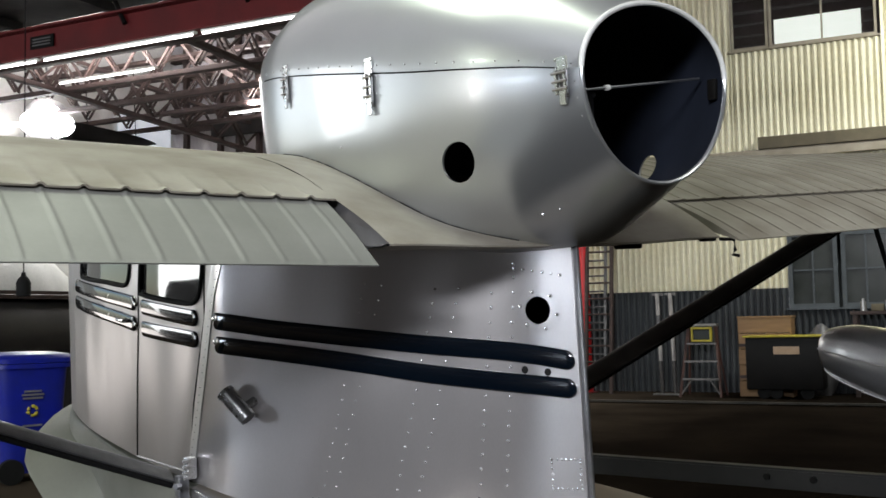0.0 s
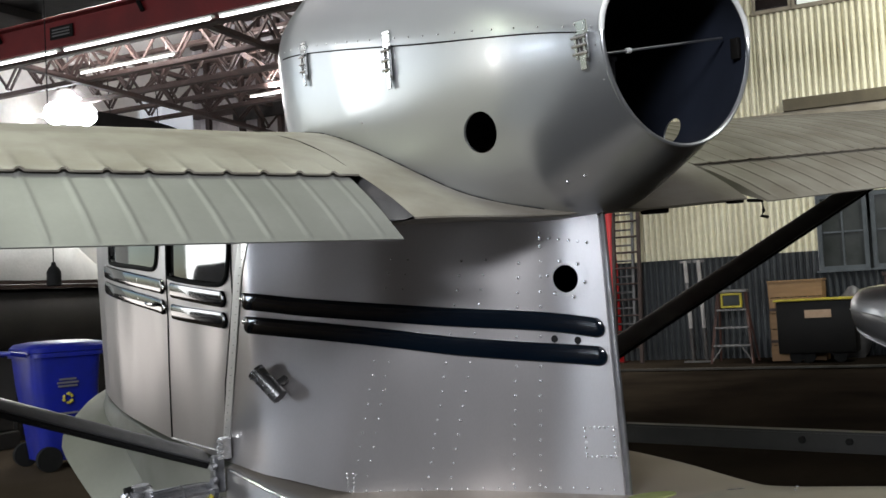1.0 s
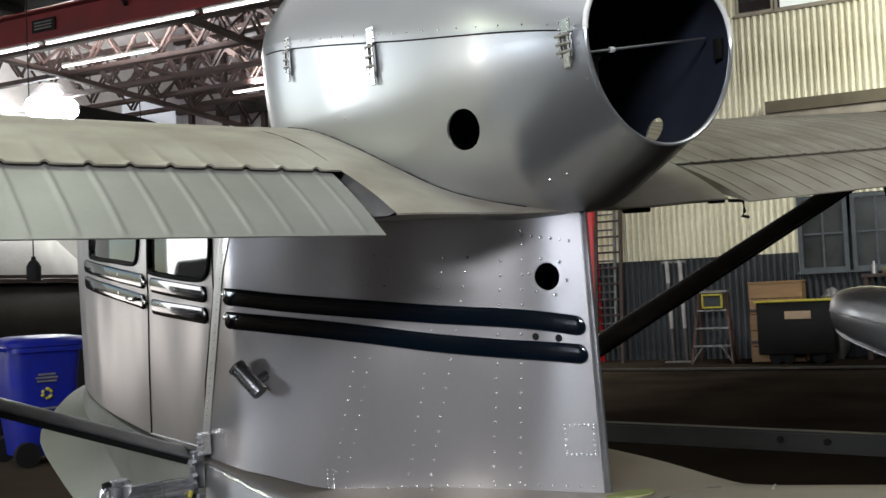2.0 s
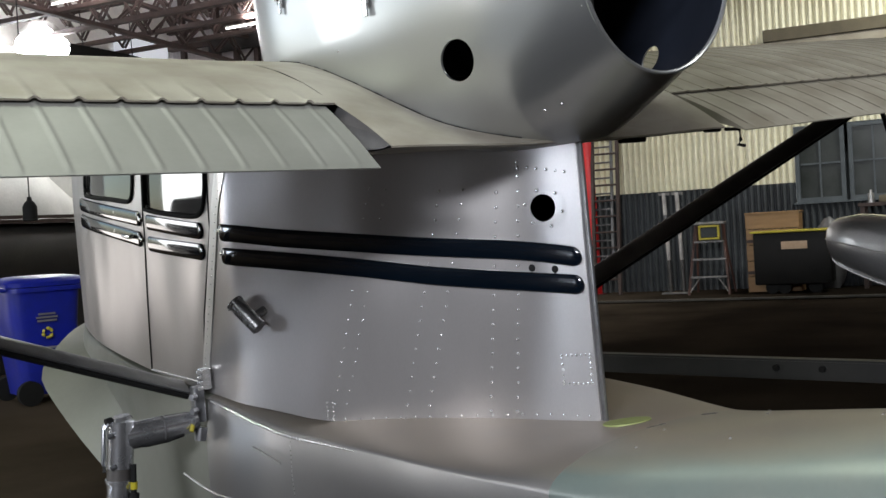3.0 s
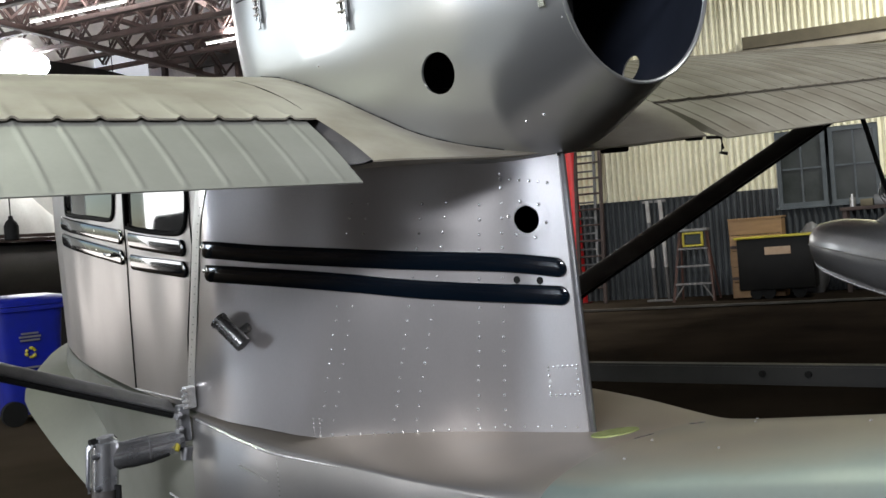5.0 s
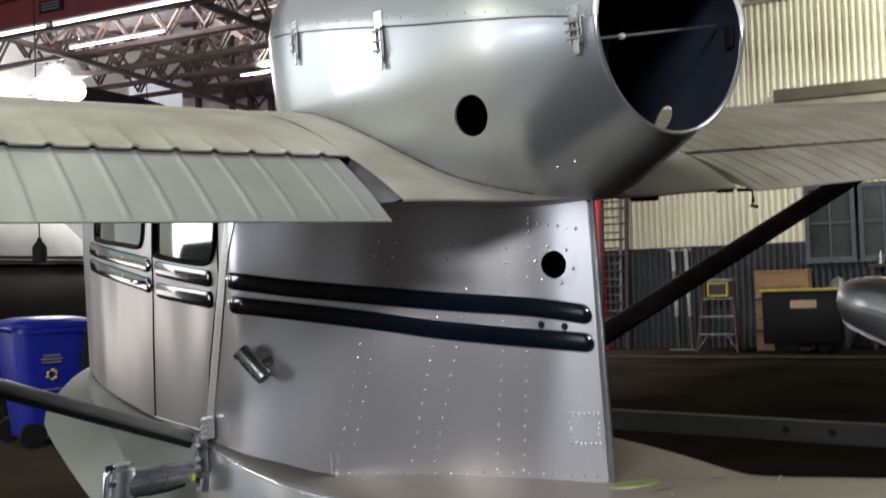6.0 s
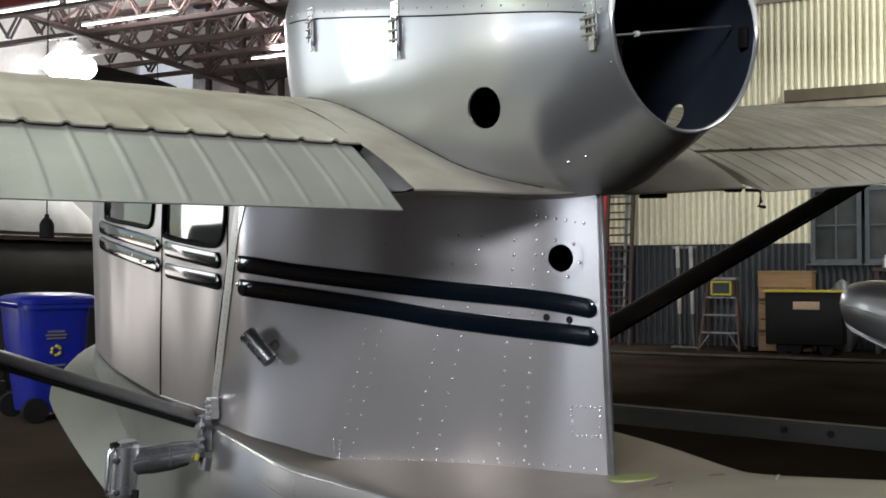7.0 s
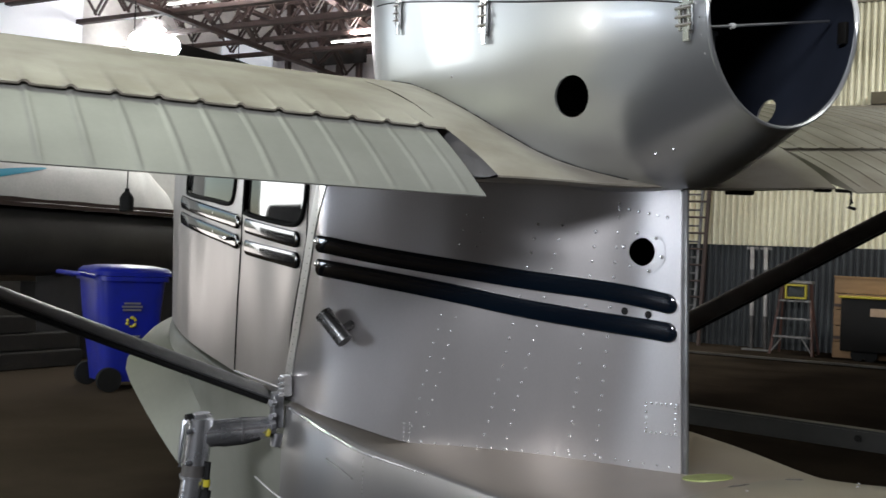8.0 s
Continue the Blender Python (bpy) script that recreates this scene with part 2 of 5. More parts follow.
def box(bm, c, s, m=None, bevel=0.0):
    geo = bmesh.ops.create_cube(bm, size=1)
    vs = geo["verts"]
    bmesh.ops.scale(bm, verts=vs, vec=s)
    if bevel:
        es = list({e for v in vs for e in v.link_edges})
        r = bmesh.ops.bevel(bm, geom=es, offset=bevel, segments=2, affect="EDGES", profile=0.5)
        vs = list({v for f in r["faces"] for v in f.verts} | {v for v in vs if v.is_valid})
    if m is not None:
        bmesh.ops.transform(bm, matrix=m, verts=vs)
    bmesh.ops.translate(bm, verts=vs, vec=c)
    return vs


def rod(bm, p0, p1, r0, r1=None, seg=16, cap=True, flat=1.0, up=(0, 0, 1)):
    p0, p1 = Vector(p0), Vector(p1)
    r1 = r0 if r1 is None else r1
    d = (p1 - p0).normalized()
    a = d.cross(Vector(up))
    a = a.normalized() if a.length > 1e-4 else Vector((1, 0, 0))
    b = a.cross(d).normalized()
    rows = [[p + (a * math.cos(2 * math.pi * i / seg) + b * flat * math.sin(2 * math.pi * i / seg)) * r for i in range(seg)] for p, r in ((p0, r0), (p1, r1))]
    skin(bm, rows, True, cap)


def sweep(bm, pts, r, seg=8, cap=True):
    pts = [Vector(p) for p in pts]
    rows = []
    for i, p in enumerate(pts):
        d = (pts[min(i + 1, len(pts) - 1)] - pts[max(i - 1, 0)]).normalized()
        a = d.cross(Vector((0.01, 0.02, 1))).normalized()
        b = a.cross(d)
        rr = r[i] if isinstance(r, (list, tuple)) else r
        rows.append([p + (a * math.cos(2 * math.pi * k / seg) + b * math.sin(2 * math.pi * k / seg)) * rr for k in range(seg)])
    skin(bm, rows, True, cap)


def mesh(name, bm, mat, smooth=True, angle=35):
    bmesh.ops.recalc_face_normals(bm, faces=bm.faces)
    data = bpy.data.meshes.new(name)
    for f in bm.faces:
        f.smooth = smooth
    if smooth:
        for e in bm.edges:
            if len(e.link_faces) == 2 and e.calc_face_angle(0) > radians(angle):
                e.smooth = False
    bm.to_mesh(data)
    bm.free()
    for x in (mat if isinstance(mat, (list, tuple)) else [mat]):
        data.materials.append(x)
    return data


def part(name, bm, mat, parent, label="", smooth=True, angle=35):
    ob = new(name, mesh(name, bm, mat, smooth, angle))
    ob.parent = parent
    if label:
        tagged(ob, label)
    return ob


def thing(name, label, category, m, group="", kind=""):
    ob = new(name)
    ob.empty_display_size = 0.1
    ob.matrix_world = m
    return tagged(ob, label, category, group, kind)


def structure(name, bm, mat, m, label="", category="", smooth=False):
    ob = new(name, mesh(name, bm, mat, smooth))
    ob.matrix_world = m
    return tagged(ob, label, category, "", "structure")


def apply_cut(ob, cutters, thick=0.0):
    """Give a skin its thickness and cut real openings through it."""
    if thick:
        s = ob.modifiers.new("thickness", "SOLIDIFY")
        s.thickness, s.offset = thick, -1
    tools = []
    for bm in cutters:
        bmesh.ops.recalc_face_normals(bm, faces=bm.faces)
        d = bpy.data.meshes.new("cut")
        bm.to_mesh(d)
        bm.free()
        t = bpy.data.objects.new("cut", d)
        scene.collection.objects.link(t)
        t.matrix_world = ob.matrix_world if ob.parent is None else ob.parent.matrix_world
        b = ob.modifiers.new("opening", "BOOLEAN")
        b.object, b.operation, b.solver = t, "DIFFERENCE", "EXACT"
        tools.append(t)
    bpy.context.view_layer.update()
    got = bpy.data.meshes.new_from_object(ob.evaluated_get(bpy.context.evaluated_depsgraph_get()))
    got.set_sharp_from_angle(angle=radians(40))
    ob.modifiers.clear()
    old = ob.data
    ob.data = got
    bpy.data.meshes.remove(old)
    for t in tools:
        d = t.data
        bpy.data.objects.remove(t)
        bpy.data.meshes.remove(d)


def curve(x, xs, ys):
    """A smooth monotone curve through given stations."""
    xs, ys = np.asarray(xs, float), np.asarray(ys, float)
    x = min(max(x, xs[0]), xs[-1])
    i = int(min(max(np.searchsorted(xs, x) - 1, 0), len(xs) - 2))
    h = np.diff(xs)
    d = np.diff(ys) / h
    m = np.zeros(len(xs))
    m[0], m[-1] = d[0], d[-1]
    for k in range(1, len(xs) - 1):
        if d[k - 1] * d[k] > 0:
            m[k] = 2 * d[k - 1] * d[k] / (d[k - 1] + d[k])
    t = (x - xs[i]) / h[i]
    return float((2 * t**3 - 3 * t**2 + 1) * ys[i] + (t**3 - 2 * t**2 + t) * h[i] * m[i] + (-2 * t**3 + 3 * t**2) * ys[i + 1] + (t**3 - t**2) * h[i] * m[i + 1])


# ---- the hangar ----
LONG_X, END_Y, ROOF_Z = 20.0, 17.0, 9.0


def corrugated(y0, y1, z0, z1, pitch=0.116, depth=0.045):
    bm = bmesh.new()
    n = int((y1 - y0) / pitch * 6)
    cols = []
    for i in range(n + 1):
        y = y0 + (y1 - y0) * i / n
        x = depth * math.sin(2 * math.pi * (y - y0) / pitch)
        cols.append([(x, y, z0), (x, y, z1)])
    skin(bm, cols, False)
    return bm


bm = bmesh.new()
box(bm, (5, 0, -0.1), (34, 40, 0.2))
structure("floor", bm, CONCRETE, ROOM, "dark worn concrete hangar floor, far half painted paler for daylight", "floor")
# the long wall: corrugated sheets round one upper and two lower windows
WIN_UP = (1.1, 3.67, 6.38, 8.1)
WIN_LOW = (1.05, 2.80, 1.56, 2.95)
KERB_X, KERB_Z = 17.9, 0.05
for n, (y0, y1, z0, z1, mat) in enumerate((
        (-14, WIN_LOW[0], 0, 1.95, WALL_GREY), (WIN_LOW[1], 19, 0, 1.95, WALL_GREY), (WIN_LOW[0], WIN_LOW[1], 0, WIN_LOW[2], WALL_GREY),
        (-14, WIN_LOW[0], 1.95, 9.5, WALL_PALE), (WIN_UP[1], 8.0, 1.95, 9.5, WALL_PALE), (8.0, 19, 1.95, 9.5, ROOF_WHITE), (WIN_LOW[0], WIN_UP[1], WIN_LOW[3], WIN_UP[2], WALL_PALE),
        (WIN_LOW[1], WIN_UP[1], 1.95, WIN_LOW[3], WALL_PALE), (WIN_UP[0], WIN_UP[1], WIN_UP[3], 9.5, WALL_PALE))):
    bm = corrugated(y0, y1, z0, z1)
    grey = mat == WALL_GREY
    structure("wall_sheet_%d" % (n + 1), bm, mat, ROOM @ pose(LONG_X, 0, 0), "slate grey painted corrugated metal wall sheet" if grey else "white lined corrugated metal wall sheet" if mat == ROOF_WHITE else "pale yellow painted corrugated metal wall sheet", "wall", True)
bm = bmesh.new()
for y0, y1, z0, z1 in ((-14, WIN_LOW[0], 0, 9.5), (WIN_UP[1], 19, 0, 9.5), (WIN_LOW[0], WIN_UP[1], WIN_LOW[3], WIN_UP[2]), (WIN_LOW[0], WIN_UP[1], WIN_UP[3], 9.5), (WIN_LOW[0], WIN_UP[1], 0, WIN_LOW[2]), (WIN_LOW[1], WIN_UP[1], WIN_LOW[2], WIN_LOW[3])):
    box(bm, (LONG_X + 0.15, (y0 + y1) / 2, (z0 + z1) / 2), (0.2, y1 - y0, z1 - z0))
structure("wall_long_backing", bm, PLASTER, ROOM, "solid wall behind the corrugated sheets", "wall")
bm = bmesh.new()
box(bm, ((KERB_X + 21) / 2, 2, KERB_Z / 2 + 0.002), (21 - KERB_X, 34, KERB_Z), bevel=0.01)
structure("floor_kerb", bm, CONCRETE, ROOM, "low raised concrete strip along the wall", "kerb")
bm = bmesh.new()
box(bm, (KERB_X - 0.02, 2, 0.036), (0.035, 34, 0.04), bevel=0.006)
structure("kerb_edging", bm, KERB_STEEL, ROOM, "worn steel angle along the kerb", "trim")
# rooms behind the windows
bm = bmesh.new()
box(bm, (22.2, 2.4, 6.1), (4, 6, 0.1))
box(bm, (24.2, 2.4, 7.5), (0.1, 6, 3))
for y in (-0.6, 5.4):
    box(bm, (22.2, y, 7.5), (4, 0.1, 3))
box(bm, (22.2, 2.4, 9.0), (4, 6, 0.1))
structure("office_behind_window", bm, TIMBER_DARK, ROOM, "dim upstairs office behind the window", "room")
bm = bmesh.new()
box(bm, (24.1, 2.55, 7.72), (0.06, 1.8, 0.58))
structure("office_light_panel", bm, OFFICE_ON, ROOM, "bright lit window across the upstairs office", "window")
bm = bmesh.new()
box(bm, (22.2, 2.0, 0.9), (4, 4, 0.1))
box(bm, (24.2, 2.0, 2.5), (0.1, 4, 3.2))
for y in (0, 4):
    box(bm, (22.2, y, 2.5), (4, 0.1, 3.2))
box(bm, (22.2, 2.0, 4.1), (4, 4, 0.1))
structure("store_behind_windows", bm, DIM_ROOM, ROOM, "dim store room behind the lower windows", "room")


def sash(bm, y0, y1, z0, z1, t=0.07, cols=2, rows=2, x=0.0, bars=0.03):
    box(bm, (x, (y0 + y1) / 2, z0 + t / 2), (0.08, y1 - y0, t))
    box(bm, (x, (y0 + y1) / 2, z1 - t / 2), (0.08, y1 - y0, t))
    for y in (y0 + t / 2, y1 - t / 2):
        box(bm, (x, y, (z0 + z1) / 2), (0.08, t, z1 - z0 - 2 * t))
    for c in range(1, cols):
        box(bm, (x, y0 + (y1 - y0) * c / cols, (z0 + z1) / 2), (0.05, bars, z1 - z0 - 2 * t))
    for r in range(1, rows):
        for c in range(cols):
            w = (y1 - y0 - 2 * t) / cols
            box(bm, (x, y0 + t + w * (c + 0.5), z0 + (z1 - z0) * r / rows), (0.04, w - bars, bars))


def window(name, y0, y1, z0, z1, mat, cols, rows, label, pane):
    w = thing(name, label, "window", ROOM @ pose(LONG_X + 0.02, 0, 0), kind="structure")
    bm = bmesh.new()
    sash(bm, y0, y1, z0, z1, 0.075 if mat == GREY_BLUE else 0.045, cols, rows)
    part("window_frame", bm, mat, w, smooth=False)
    bm = bmesh.new()
    box(bm, (-0.03, (y0 + y1) / 2, z0 - 0.02), (0.12, y1 - y0 + 0.1, 0.04), bevel=0.008)
    part("window_sill", bm, mat, w, smooth=False)
    for c in range(cols):
        for r in range(rows):
            bm = bmesh.new()
            box(bm, (0.02, y0 + (y1 - y0) * (c + 0.5) / cols, z0 + (z1 - z0) * (r + 0.5) / rows), (0.006, (y1 - y0) / cols - 0.02, (z1 - z0) / rows - 0.02))
            part("pane", bm, pane, w, smooth=False).visible_shadow = False
    return w


window("window_1", 1.94, 2.79, 1.58, 2.94, GREY_BLUE, 2, 2, "grey-blue painted wooden sash window with four panes", PANE_DARK)
window("window_2", 1.06, 1.88, 1.58, 2.94, GREY_BLUE, 2, 2, "grey-blue painted wooden sash window beside another", PANE_DARK)
window("window_3", 2.98, 3.66, 6.4, 8.08, FRAME_BEIGE, 1, 1, "upstairs sliding office window with pale frame", PANE)
window("window_4", 1.11, 2.96, 6.4, 8.08, FRAME_BEIGE, 2, 1, "wide upstairs office window with pale frame", PANE)

bm = bmesh.new()
box(bm, (13.45, END_Y + 0.1, 4.7), (13.7, 0.2, 9.8))
structure("wall_end_right", bm, PLASTER, ROOM, "white painted end wall", "wall")
# dark panel added where the foot of the end wall reads dark
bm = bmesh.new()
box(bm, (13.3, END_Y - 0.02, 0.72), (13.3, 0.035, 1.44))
structure("wall_foot_panel", bm, NEAR_BLACK_TIMBER, ROOM, "dark panel added along the foot of the end wall", "wall")
bm = bmesh.new()
box(bm, (-1.5, END_Y + 0.1, 7.3), (16, 0.2, 4.6))
structure("wall_end_over_door", bm, PLASTER, ROOM, "white painted wall over the open hangar door", "wall")
bm = bmesh.new()
box(bm, (-5.3, END_Y + 0.1, 2.5), (8.4, 0.2, 5.0))
structure("wall_end_left", bm, PLASTER, ROOM, "white painted end wall beside the open door", "wall")
# unseen walls kept dark brown for the silver skin to reflect
bm = bmesh.new()
box(bm, (-9.5, 0, 4.7), (0.2, 36, 9.8))
box(bm, (5, -14.1, 4.7), (30, 0.2, 9.8))
structure("wall_behind", bm, TIMBER_DARK, ROOM, "unseen dark walls closing the hangar, dark for the reflections", "wall")
bm = bmesh.new()
box(bm, (5.3, 1.5, ROOF_Z + 0.6), (31, 33, 0.2))
structure("ceiling", bm, ROOF_WHITE, ROOM, "white lined hangar roof", "ceiling")

bm = bmesh.new()
box(bm, (LONG_X - 0.12, -3.9, 4.60), (0.24, 14.2, 0.22), bevel=0.01)
structure("beam_1", bm, OLIVE_BROWN, ROOM, "olive brown timber beam fixed along the wall", "beam")
bm = bmesh.new()
box(bm, (LONG_X - 0.10, -1.0, 4.40), (0.20, 20, 0.17), bevel=0.01)
structure("beam_2", bm, FRAME_BEIGE, ROOM, "cream painted wall ledge under a beam", "beam")


# ---- roof trusses, crane beam and lights ----
def truss(x, y0, y1, z0, z1, step, m=None):
    t = thing("roof_truss", "dark brown timber roof truss with zigzag web", "truss", m or ROOM @ pose(x, 0, 0), "roof trusses")
    for z, w in ((z0, 0.085), (z1, 0.075)):
        bm = bmesh.new()
        box(bm, (0, (y0 + y1) / 2, z), (0.14, y1 - y0, w), bevel=0.008)
        part("chord", bm, TIMBER_DARK, t, smooth=False)
    n = int((y1 - y0) / step)
    for i in range(n):
        ya, yb = y0 + step * i, y0 + step * (i + 1)
        a, b = ((ya, z0 + 0.1), (yb, z1 - 0.09)) if i % 2 else ((ya, z1 - 0.09), (yb, z0 + 0.1))
        for off in (-0.05, 0.05) if i % 3 else (0.0,):
            bm = bmesh.new()
            L = math.hypot(b[0] - a[0], b[1] - a[1])
            box(bm, (off, (a[0] + b[0]) / 2, (a[1] + b[1]) / 2), (0.035, L, 0.042), m=Matrix.Rotation(math.atan2(b[1] - a[1], b[0] - a[0]), 4, "X"))
            part("web", bm, TIMBER_DARK, t, smooth=False)
    return t


for x in (12.4, 14.0, 15.4, 16.6, 17.8):
    truss(x, 7.6, END_Y - 0.05, 5.78, 6.5, 0.42)
for y in (10.3, 14.4):
    truss(0, -19.6, -10.6, 6.1, 6.75, 0.5, ROOM @ pose(0, y, 0.35, 0, 0, 90) @ Matrix.Rotation(radians(3), 4, "X"))
for i, y in enumerate((8.0, 12.5)):
    bm = bmesh.new()
    rod(bm, (8.0, y + 0.4, 8.3), (19.9, y, 5.6), 0.07, seg=4)
    tagged(new("roof_brace", mesh("roof_brace", bm, TIMBER_DARK, False)), "dark brown diagonal timber roof brace", "brace", "roof braces").matrix_world = ROOM
for i in range(9):
    bm = bmesh.new()
    box(bm, (10.5 + 1.15 * i, 8.5, 9.0), (0.1, 17, 0.22))
    tagged(new("purlin", mesh("purlin", bm, TIMBER_DARK, False)), "dark timber purlin under the white roof", "purlin", "purlins").matrix_world = ROOM

# timbers on the wall stand for purlins of the sloping roof
for i, z in enumerate((6.15, 6.55, 6.95, 7.4, 7.85, 8.3)):
    bm = bmesh.new()
    box(bm, (LONG_X - 0.13, 12.6, z), (0.16, 8.6, 0.11), bevel=0.006)
    tagged(new("wall_purlin", mesh("wall_purlin", bm, TIMBER_DARK, False)), "dark timber on the white wall standing for a roof purlin", "girt", "wall girts").matrix_world = ROOM
crane = thing("crane_beam", "red painted steel crane beam with dark nameplate", "crane beam", ROOM)
for z, w, h in ((5.06, 0.26, 0.03), (5.45, 0.26, 0.03)):
    bm = bmesh.new()
    box(bm, (10.1, 8.0, z), (w, 17.9, h), bevel=0.004)
    part("flange", bm, RED_PAINT, crane, smooth=False)
bm = bmesh.new()
box(bm, (10.1, 8.0, 5.255), (0.02, 17.9, 0.36))
part("beam_web", bm, RED_PAINT, crane, smooth=False)
bm = bmesh.new()
box(bm, (10.07, 10.75, 5.27), (0.02, 0.42, 0.17), bevel=0.004)
plate = part("nameplate", bm, BLACK_PAINT, crane, "dark nameplate", smooth=False)
for z in (5.31, 5.27, 5.23):
    bm = bmesh.new()
    box(bm, (10.056, 10.75, z), (0.006, 0.32, 0.018))
    part("text_bar", bm, STRUT_GREY, plate, "dim grey bar of lettering", smooth=False)
for y in (9.3, 7.4, 11.9):
    bm = bmesh.new()
    rod(bm, (10.05, y, 5.3), (10.05, y + 0.35, 5.95), 0.03, seg=6)
    part("hanger", bm, BLACK_PAINT, crane)


def tube_light(x, y, z, length, hung=True):
    t = thing("tube_light", "long lit fluorescent tube in a white batten", "light", ROOM @ pose(x, y, z), "fluorescent tube lights")
    bm = bmesh.new()
    box(bm, (0.03, 0, 0.035), (0.07, length, 0.03), bevel=0.006)
    part("batten", bm, WHITE_PAINT, t, smooth=False)
    bm = bmesh.new()
    rod(bm, (0, -length / 2 + 0.03, 0), (0, length / 2 - 0.03, 0), 0.013, seg=8)
    part("tube", bm, TUBE_ON, t, "lit tube")
    for dy in (-length / 2 + 0.2, length / 2 - 0.2):
        bm = bmesh.new()
        rod(bm, (0.03, dy, 0.045), (0.03, dy, 0.9 if hung else 0.07), 0.006, seg=6)
        part("suspension_rod", bm, BLACK_PAINT, t)


tube_light(13.0, 12.45, 5.6, 2.1)
tube_light(16.58, 11.6, 5.6, 2.2)
tube_light(9.99, 12.0, 4.985, 2.5, False)
tube_light(9.99, 9.4, 4.985, 2.5, False)
tube_light(9.99, 6.8, 4.985, 2.5, False)
# the battens from here on are unseen, added out of view
tube_light(3, 3, 6.1, 2.4)
tube_light(3, -5, 6.1, 2.4)
tube_light(9, -1, 6.1, 2.4)
tube_light(-4, 11, 6.1, 2.4)
tube_light(17, -1.5, 7.7, 2.4)

# added deck stands for the dark roof area above the crane beam
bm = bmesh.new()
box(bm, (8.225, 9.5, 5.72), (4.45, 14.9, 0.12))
structure("dark_roof_deck", bm, NEAR_BLACK_TIMBER, ROOM, "dark timber deck standing for the dark roof above the crane beam", "loft")
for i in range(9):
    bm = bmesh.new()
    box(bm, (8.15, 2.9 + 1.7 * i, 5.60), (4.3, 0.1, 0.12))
    tagged(new("dark_roof_joist", mesh("dark_roof_joist", bm, NEAR_BLACK_TIMBER, False)), "dark joist added under the roof stand-in deck", "joist", "loft joists").matrix_world = ROOM

# ---- the amphibian aircraft ----
# its own axes: x to starboard, y to the nose, z up; it stands a little nose-high and leaning
LEAN = Matrix(((0.99904, 0.0, -0.04381), (-0.00206, 0.99889, -0.04703), (0.04377, 0.04707, 0.99793))).to_4x4()
PLANE = Matrix.Translation((0.033, 0.035, 0.122)) @ LEAN
plane = thing("amphibian_aircraft", "silver amphibian aircraft under restoration standing on the hangar floor", "aircraft", PLANE)

POD_Y = (0, 0.066, 0.117, 0.2, 0.3, 0.5, 0.7, 0.93, 1.0, 1.03, 1.05, 1.26, 1.75, 2.3, 2.9, 3.4, 3.8, 4.05)
POD_W = (0.010, 0.034, 0.0545, 0.096, 0.163, 0.32, 0.475, 0.645, 0.6945, 0.712, 0.719, 0.747, 0.785, 0.80, 0.74, 0.58, 0.33, 0.02)


ROUND_Y = (0.7, 0.93, 1.02, 1.06, 1.15, 1.26, 1.75)
ROUND_W = (0.475, 0.643, 0.694, 0.708, 0.730, 0.747, 0.785)


def pod_w(y, z=1.2):
    """Half width: a sharp corner behind the door that softens towards the keel."""
    w = curve(y, POD_Y, POD_W)
    if 0.7 < y < 1.75:
        q = min(1.0, max(0.0, (z - 0.95) / 0.45))
        w = w * q + curve(y, ROUND_Y, ROUND_W) * (1 - q)
    return w * (1 - 0.05 * max(0, z - 1.45))


def rake(y, z):
    return 0.046 * (1.583 - z) / 0.838 * max(0.0, 1 - y / 0.5)


def on_pod(y, z, out=0.0):
    e = 0.01
    w = pod_w(y, z)
    s = (pod_w(min(y + e, 4.04), z) - pod_w(max(y - e, 0.0), z)) / (min(y + e, 4.04) - max(y - e, 0.0))
    n = Vector((-1, -s, 0)).normalized()
    return Vector((-w, y - rake(y, z), z)) + n * out


def pod_bottom(y):
    return curve(y, (0, 0.2, 0.43, 0.575, 0.755, 0.95, 1.19, 1.75, 2.2, 3, 4.05), (0.745, 0.716, 0.697, 0.695, 0.708, 0.747, 0.775, 0.80, 0.826, 0.87, 0.92))


def pod_top(y):
    return curve(y, (0, 0.6, 1.0, 2.2, 2.8, 3.4, 4.05), (1.583, 1.60, 1.66, 1.80, 1.74, 1.45, 1.0))


bm = bmesh.new()
ys = [0, 0.03, 0.066, 0.1, 0.15, 0.2] + [0.25 + 0.08 * i for i in range(9)] + [0.93, 0.96, 0.985, 1.0, 1.01, 1.02, 1.03, 1.04, 1.05, 1.065, 1.08, 1.095, 1.11, 1.125, 1.14, 1.155, 1.17, 1.185, 1.2, 1.215, 1.23, 1.245, 1.26, 1.275] + [1.29 + 0.08 * i for i in range(34)] + [4.05]
NZ = 44
rows = []
for y in ys:
    z0, z1 = pod_bottom(y), pod_top(y)
    left = [(-pod_w(y, z0 + (z1 - z0) * k / NZ), y, z0 + (z1 - z0) * k / NZ) for k in range(NZ + 1)]
    w1 = pod_w(y, z1)
    top = [(w1 * s, y, z1 + 0.05 * w1 * (1 - s * s)) for s in (-0.6, 0, 0.6)]
    right = [(-x, yy, z) for x, yy, z in reversed(left)]
    bot = [(w1 * s, y, z0) for s in (0.6, 0, -0.6)]
    rows.append([(x, yy - rake(yy, z), z) for x, yy, z in left + top + right + bot])
skin(bm, rows, True, True)
pod = part("cabin_shell", bm, SILVER, plane, "brushed bare silver cabin skin", angle=50)
WIN_REAR = ((1.655, 1.64), (1.668, 1.47), (1.645, 1.443), (1.48, 1.428), (1.25, 1.416), (1.175, 1.43), (1.145, 1.47), (1.13, 1.56), (1.14, 1.66), (1.18, 1.69), (1.6, 1.69))
